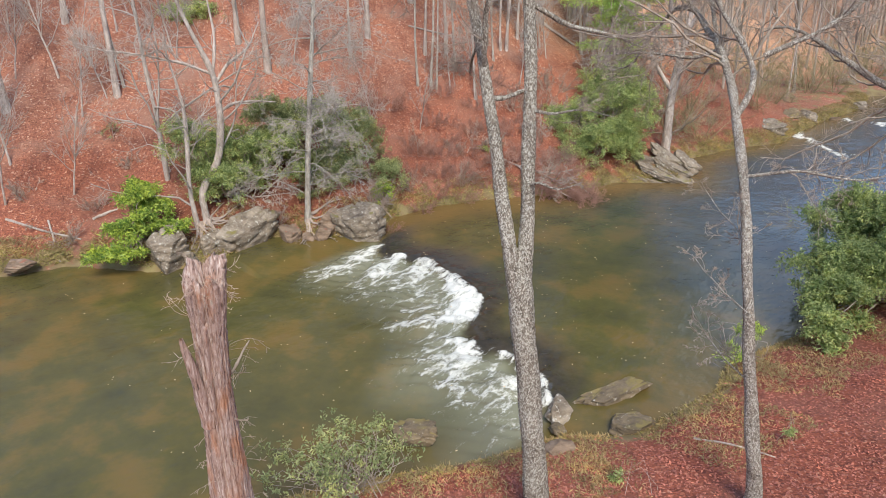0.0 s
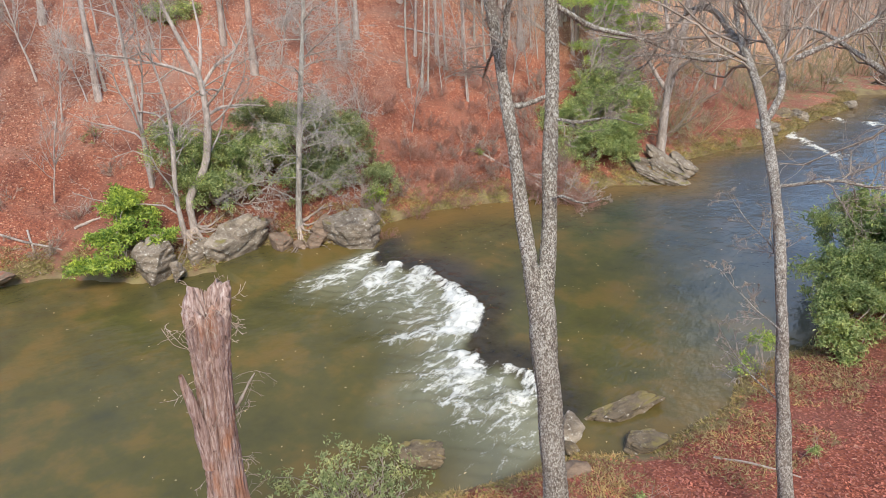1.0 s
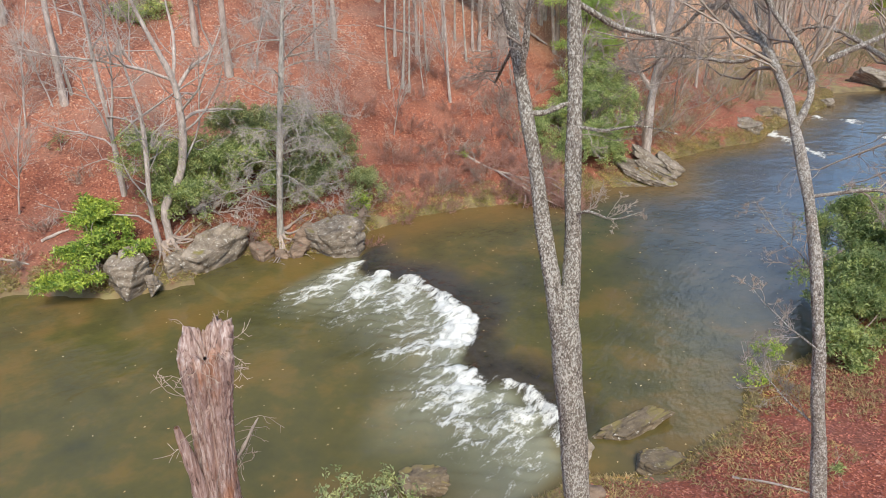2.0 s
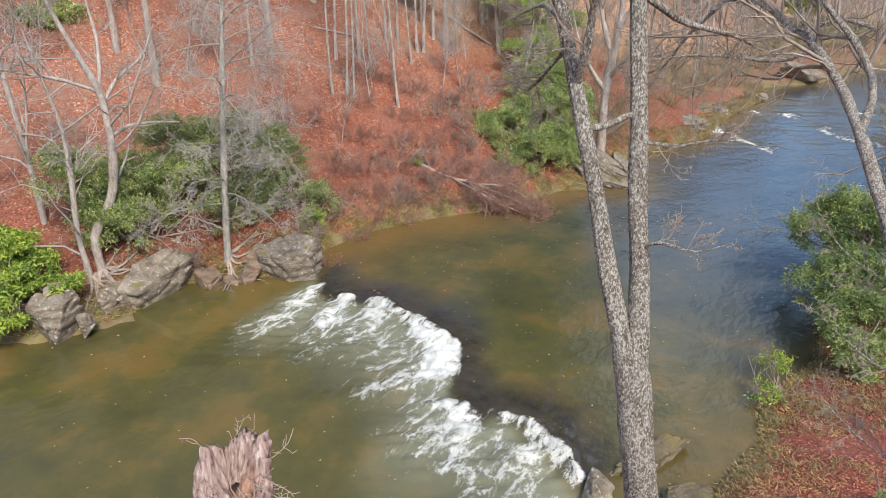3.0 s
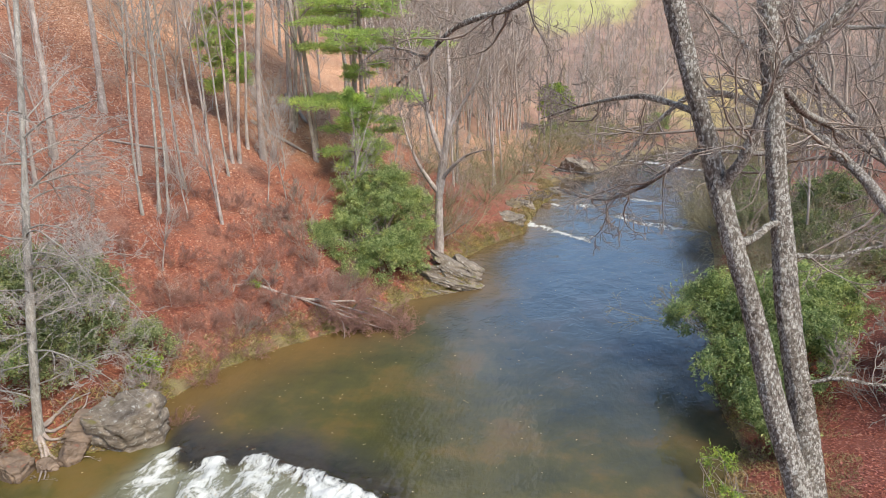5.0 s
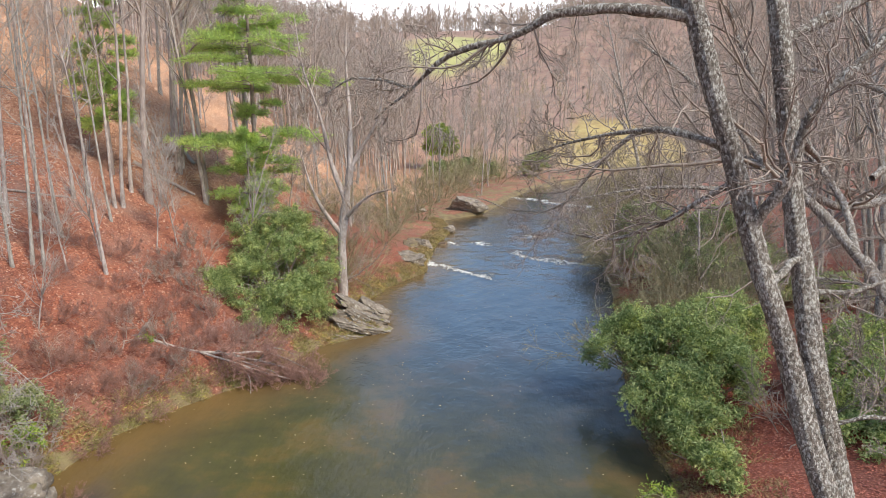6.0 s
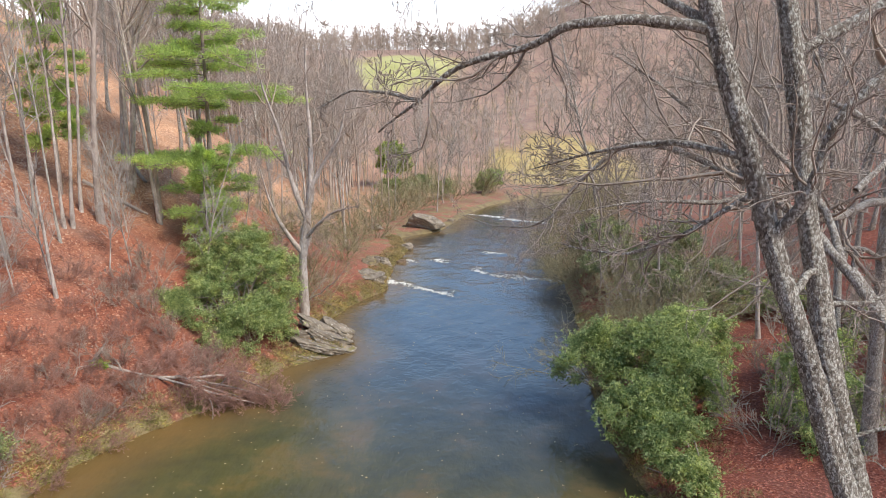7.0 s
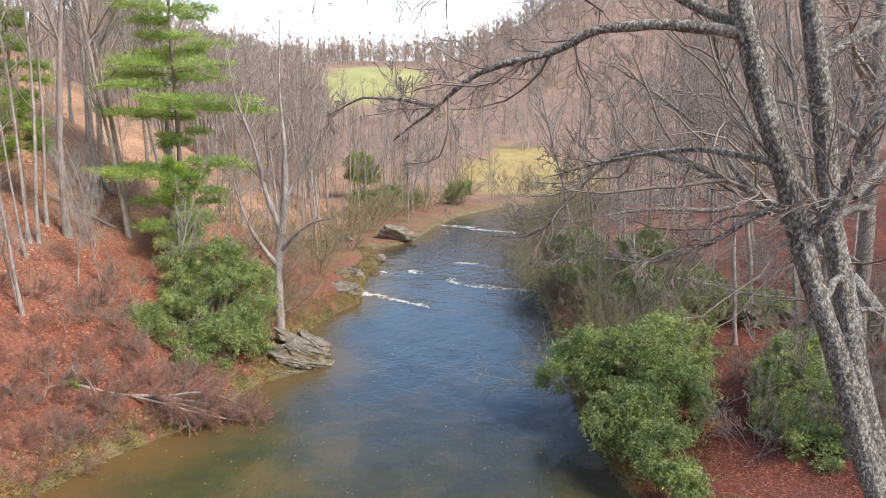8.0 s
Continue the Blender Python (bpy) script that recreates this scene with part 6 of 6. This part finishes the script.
# ---- fallen wood ----
FB = (-21.5, 26.6, height(-21.5, 26.6))
fallen = thing("fallen_tree", FB, "fallen bare tree with reddish brushy twigs reaching the water", "fallen tree")
hero_limb(fallen, FB, "trunk", [(-22.2, 26.5, height(-22.2, 26.5) + 0.1), (-20.6, 26.7, 1.15), (-19.0, 27.0, 0.95), (-17.4, 27.1, 0.6), (-16.0, 27.1, 0.25)], [0.065, 0.06, 0.05, 0.035, 0.012], 701, DEAD_WOOD, TWIG_RED, 18, dict(LIMB, kids=(10, 9, 6), thin=0.006, len=(0.3, 0.45, 0.45)))
hero_limb(fallen, FB, "limb", [(-20.0, 26.8, 1.05), (-18.7, 26.3, 0.95), (-17.4, 26.4, 0.5), (-16.5, 26.6, 0.2)], [0.05, 0.04, 0.03, 0.01], 702, DEAD_WOOD, TWIG_RED, 16, dict(LIMB, thin=0.006))
hero_limb(fallen, FB, "limb", [(-19.0, 27.0, 0.95), (-17.9, 27.6, 0.9), (-16.8, 27.6, 0.55), (-15.7, 27.3, 0.15)], [0.05, 0.04, 0.03, 0.01], 703, DEAD_WOOD, TWIG_RED, 22, dict(LIMB, thin=0.006))

rng = np.random.default_rng(705)
for q in range(9):
    x0 = rng.uniform(-21, -17)
    z0 = float(np.interp(x0, [-21, -16], [1.2, 0.3]))
    line = [np.array([x0, 26.9 + rng.uniform(-0.2, 0.2), z0])]
    d = np.array([rng.uniform(0.3, 1), rng.uniform(-0.6, 0.6), rng.uniform(-0.05, 0.35)])
    for _ in range(5):
        d = unit(d + rng.normal(0, 0.25, 3) - np.array([0, 0, 0.08]))
        line.append(line[-1] + d * 0.42)
    hero_limb(fallen, FB, "limb", line, np.linspace(0.028, 0.008, 6), 720 + q, DEAD_WOOD if q % 2 else TWIG_RED, TWIG_RED, 10, dict(LIMB, thin=0.006))

brush = bare_shrub("red_brush", "fine dense reddish-brown brush on the bank", 18, 1.2, 0.9, 421, TWIG_RED, "red brush on the far bank", girth=0.007, cfg=FINE)
for q, (x, y, s) in enumerate([(-15.9, 27.0, 0.9), (-16.5, 27.4, 1.0), (-17.3, 27.0, 1.1), (-18.2, 27.6, 1.2), (-19.4, 28.2, 1.2), (-20.3, 27.6, 1.2), (-21.5, 24.2, 1.0), (-20.6, 24.9, 0.9), (-22.3, 25.6, 1.1), (-23.4, 26.8, 1.2), (-21.8, 28.6, 1.2), (-20.2, 23.2, 0.8), (-23.6, 23.4, 1.0), (-24.6, 25.4, 1.1), (-22.6, 22.2, 0.9), (-19.0, 29.2, 1.1), (-24.2, 28.2, 1.0), (-19.8, 18.3, 0.55), (-25.6, 22.0, 1.1), (-24.0, 21.0, 0.9), (-26.6, 24.2, 1.2), (-25.8, 27.2, 1.1), (-22.9, 24.2, 1.0), (-24.8, 30.0, 1.2), (-23.0, 20.6, 0.8), (-21.0, 22.2, 0.8), (-27.4, 28.2, 1.1), (-27.6, 21.2, 1.0), (-20.9, 26.2, 1.1), (-23.2, 30.8, 1.1), (-20.6, 20.9, 0.7), (-21.2, 23.4, 0.7), (-20.0, 24.6, 0.7), (-19.2, 25.8, 0.7), (-22.0, 23.2, 0.8), (-21.4, 25.4, 0.8), (-18.8, 26.6, 0.8), (-22.6, 27.6, 0.9), (-20.8, 28.8, 0.8), (-24.6, 23.6, 0.8), (-23.4, 25.2, 0.8), (-19.6, 30.4, 0.8), (-26.0, 29.4, 0.9), (-25.4, 20.4, 0.8)]):
    m = pose(x, y, max(height(x, y), 0) - 0.05, 0, 0, 70 * q) @ Matrix.Scale(s, 4)
    if q == 0:
        brush.matrix_basis = m
    else:
        copy_thing(brush, m)


def fallen_log(label, a, b, girth, seed, wood=DEAD_WOOD, kids=3):
    za, zb = height(*a) + girth * 0.6, height(*b) + girth * 0.6
    base = (a[0], a[1], za)
    root = thing("fallen_log", base, label, "log", "fallen wood on the banks")
    mid = ((a[0] + b[0]) / 2, (a[1] + b[1]) / 2)
    hero_limb(root, base, "log", [(*a, za), (*mid, height(*mid) + girth * 0.8), (*b, zb)], [girth, girth * 0.85, girth * 0.5], seed, wood, TWIG_GREY, kids, dict(LIMB, len=(0.22, 0.4, 0.4)))


fallen_log("long weathered log lying down the leafy slope", (-29.0, 43.2), (-26.9, 41.6), 0.16, 711)
fallen_log("grey log lying across the leafy slope", (-28.2, 37.5), (-25.6, 38.8), 0.12, 712)
fallen_log("thin bleached branch lying on fallen leaves", (-30.4, 29.0), (-27.6, 31.4), 0.06, 713)
fallen_log("bleached forked branch lying by the water", (-29.4, 6.3), (-26.9, 8.2), 0.06, 714, DEAD_WOOD, 7)
fallen_log("bleached branch reaching down to the water", (-28.6, 7.6), (-26.6, 7.2), 0.045, 715, DEAD_WOOD, 6)
fallen_log("broken stub leaning in fallen leaves", (-27.6, 9.0), (-27.2, 9.9), 0.07, 716, DEAD_WOOD, 0)
fallen_log("bleached stick lying on red leaves", (-3.6, 13.6), (-1.9, 13.8), 0.03, 717, DEAD_WOOD, 3)

# ---- loose leaves, grass and far woods ----
def scatter(count, xr, yr, rng, keep):
    x, y = rng.uniform(*xr, count), rng.uniform(*yr, count)
    k = keep(x, y)
    return x[k], y[k]


def litter(name, label, x, y, size, mat, rng):
    z = ground_height(x, y) + rng.uniform(0.004, 0.022, len(x))
    a = rng.uniform(0, 6.283, len(x))
    way = np.stack([np.cos(a), np.sin(a), rng.uniform(-0.2, 0.2, len(x))], -1)
    up = np.stack([rng.normal(0, 0.16, len(x)), rng.normal(0, 0.16, len(x)), np.ones(len(x))], -1)
    ln = rng.uniform(*size, len(x))
    g = Geo()
    leaves(g, np.stack([x, y, z], -1), way, up, ln, ln * 0.27, -0.12)
    return solid(name, g.mesh(name, False), mat, label, "leaves", kind="stuff")


rng = np.random.default_rng(800)
x, y = scatter(120000, (-8, 9), (4, 33), rng, lambda x, y: (to_line(x, y, RIGHT_BANK)[1] < 0) & (to_line(x, y, RIGHT_BANK)[0] > rng.uniform(0.3, 1.6, len(x))))
litter("leaf_litter", "rust red fallen leaves covering the near bank", x, y, (0.035, 0.09), LEAF_LITTER_RED, rng)
x, y = scatter(150000, (-42, -14), (4, 58), rng, lambda x, y: (to_line(x, y, LEFT_BANK)[1] > 0) & (to_line(x, y, LEFT_BANK)[0] > rng.uniform(0.3, 2.4, len(x))))
inland = to_line(x, y, LEFT_BANK)[0] + 1.5 * waves(x, y, 3, 17)
# Leaves in this stretch take the colour with sunlight painted in.
sunlit_here = (y + 0.35 * np.maximum(inland - 8, 0) > rng.uniform(31, 46, len(x))) & (inland > rng.uniform(6, 11, len(x)))
red_here = ~sunlit_here & (inland < rng.uniform(1, 8, len(x)) + 2 * smooth(18, 23, y)) & (y < rng.uniform(45, 60, len(x)))
rust_here = ~sunlit_here & ~red_here
litter("leaf_litter", "rust orange fallen leaves covering the slope", x[rust_here], y[rust_here], (0.05, 0.11), LEAF_LITTER, rng)
litter("leaf_litter", "fallen leaves on the upstream slope, sunlight painted in as tan", x[sunlit_here], y[sunlit_here], (0.06, 0.13), LEAF_LITTER_SUNLIT, rng)
litter("leaf_litter", "dark red fallen leaves along the foot of the slope", x[red_here], y[red_here], (0.05, 0.11), LEAF_LITTER_RED, rng)
x, y = scatter(620, (-24, -4), (5, 40), rng, lambda x, y: (to_line(x, y, LEFT_BANK)[1] < 0) & (to_line(x, y, RIGHT_BANK)[1] > 0))
z = river(x, y)[0] + 0.012
a = rng.uniform(0, 6.283, len(x))
ln = rng.uniform(0.04, 0.08, len(x))
g = Geo()
leaves(g, np.stack([x, y, z], -1), np.stack([np.cos(a), np.sin(a), 0 * a], -1), np.tile(np.array([[0, 0, 1.0]]), (len(x), 1)), ln, ln * 0.3)
solid("floating_leaves", g.mesh("floating_leaves", False), LEAF_FLOAT, "pale fallen leaves drifting on the river", "leaves", kind="stuff")


def blades(name, label, x, y, tall, mat, rng, lean=0.7):
    z = ground_height(x, y) - 0.02
    a = rng.uniform(0, 6.283, len(x))
    way = np.stack([np.cos(a) * lean, np.sin(a) * lean, rng.uniform(0.3, 1.0, len(x))], -1)
    ln = rng.uniform(*tall, len(x))
    g = Geo()
    leaves(g, np.stack([x, y, z], -1), way, np.stack([rng.normal(0, 1, len(x)), rng.normal(0, 1, len(x)), np.full(len(x), 0.3)], -1), ln, ln * 0.05 + 0.005, 0.3)
    return solid(name, g.mesh(name, False), mat, label, "grass", kind="stuff")


def edge_strip(count, line, sign, wide, rng, yr):
    """Tufts of points scattered along a bank line, on its land side."""
    some = [(a, b) for a, b in zip(line[:-1], line[1:]) if max(a[1], b[1]) > yr[0] and min(a[1], b[1]) < yr[1]]
    size = np.array([math.dist(a, b) for a, b in some])
    pick = rng.choice(len(some), count, p=size / size.sum())
    a, b = np.array([s[0] for s in some])[pick], np.array([s[1] for s in some])[pick]
    d = unit(b - a)
    off = wide * rng.uniform(0, 1, count) ** 1.5
    p = a + (b - a) * rng.uniform(0, 1, (count, 1)) + np.stack([-d[:, 1], d[:, 0]], -1) * (sign * off)[:, None]
    x, y = p[:, 0], p[:, 1]
    gap, side = to_line(x, y, line)
    k = (side * sign > 0) & (gap > 0.12) & (waves(x, y, 0.7, 21) > rng.uniform(-1.0, 0.5, count))
    return x[k], y[k]


x, y = edge_strip(60000, LEFT_BANK, 1, 1.5, rng, (3, 62))
blades("bank_grass", "straw and olive grass along the far waterline", x, y, (0.1, 0.3), GRASS, rng)
x, y = edge_strip(85000, LEFT_BANK, 1, 0.9, rng, (3, 62))
blades("bank_moss", "yellow-green moss and low grass along the far waterline", x, y, (0.06, 0.18), MOSS, rng, 1.2)
x, y = edge_strip(90000, RIGHT_BANK, -1, 3.0, rng, (4, 30))
blades("bank_grass", "dry straw grass along the near waterline", x, y, (0.05, 0.17), GRASS, rng)
x, y = edge_strip(16000, RIGHT_BANK, -1, 0.9, rng, (4, 30))
blades("bank_moss", "yellow-green moss along the near waterline", x, y, (0.05, 0.14), MOSS, rng, 1.2)

WOOD = dict(segs=(4, 2, 1), wob=(0.05, 0.14, 0.2), up=(0.02, 0.08, 0.03), taper=(0.25, 0.3, 0.6), kids=(13, 5), first=(0.22, 0.15), flat=(0.8, 1), angle=(0.7, 0.75), len=(0.36, 0.5), fat=(0.016, 0.014), thin=0.022)


def far_wood(name, label, count, xr, yr, seed, mat, keep, tall=(5, 10), thin=0.0035, first=0.2):
    rng = np.random.default_rng(seed)
    kinds = []
    for _ in range(10):
        out = {}
        grow(out, rng, np.zeros(3), (0, 0, 1), 1.0, 0.011, 0, dict(WOOD, thin=thin, fat=(0.02, 0.02), first=(first, 0.15)))
        kinds.append(out)
    g = Geo()
    x, y = rng.uniform(*xr, count), rng.uniform(*yr, count)
    k = keep(x, y)
    x, y = x[k], y[k]
    z = ground_height(x, y)
    lots = {}
    for a, b, c in zip(x, y, z):
        out = kinds[int(rng.integers(10))]
        s, th = rng.uniform(*tall), rng.uniform(0, 6.283)
        rot = np.array([[math.cos(th), -math.sin(th), 0], [math.sin(th), math.cos(th), 0], [0, 0, 1]]) * s
        for lv in out:
            for p, r in out[lv]:
                lots.setdefault(lv, []).append((p @ rot.T + np.array([a, b, c - 0.2]), r * s))
    for lv, lines in lots.items():
        tubes(g, lines, 3)
    return solid(name, g.mesh(name), mat, label, "woods", kind="stuff")


def off_field(x, y):
    dl, sl = to_line(x, y, LEFT_BANK)
    dr, sr = to_line(x, y, RIGHT_BANK)
    view = ((x + 30) / 20) ** 2 + ((y - 224) / 30) ** 2 < 1
    return ((sl > 0) | (sr < 0)) & (np.minimum(dl, dr) > 4) & ~view & (((x - 9) / 12) ** 2 + ((y - 132) / 27) ** 2 > 1)


far_wood("far_woods", "bare brown-grey woods on the valley floor", 520, (-75, 95), (100, 200), 901, TWIG_DIM, off_field, (6, 12), 0.0022)
far_wood("far_woods", "olive bare brushwood along the valley floor", 260, (-60, 70), (98, 190), 904, TWIG_OLIVE, off_field, (2.5, 6))
far_wood("far_woods", "bare mauve-grey woods on the far hills", 1700, (-150, 160), (200, 300), 902, TWIG_MAUVE, off_field, (4, 11), 0.0042, 0.1)
far_wood("far_woods", "bare rounded crowns of woods along the skyline", 1100, (-150, 170), (296, 372), 903, TWIG_PALE, off_field, (4, 13), 0.0034, 0.03)
far_wood("far_woods", "tall bare pale woods at the foot of the slope", 240, (-75, -20), (85, 165), 905, TWIG_DIM, lambda x, y: off_field(x, y) & ((x + 4) / y < -0.19), (13, 19), 0.0016)
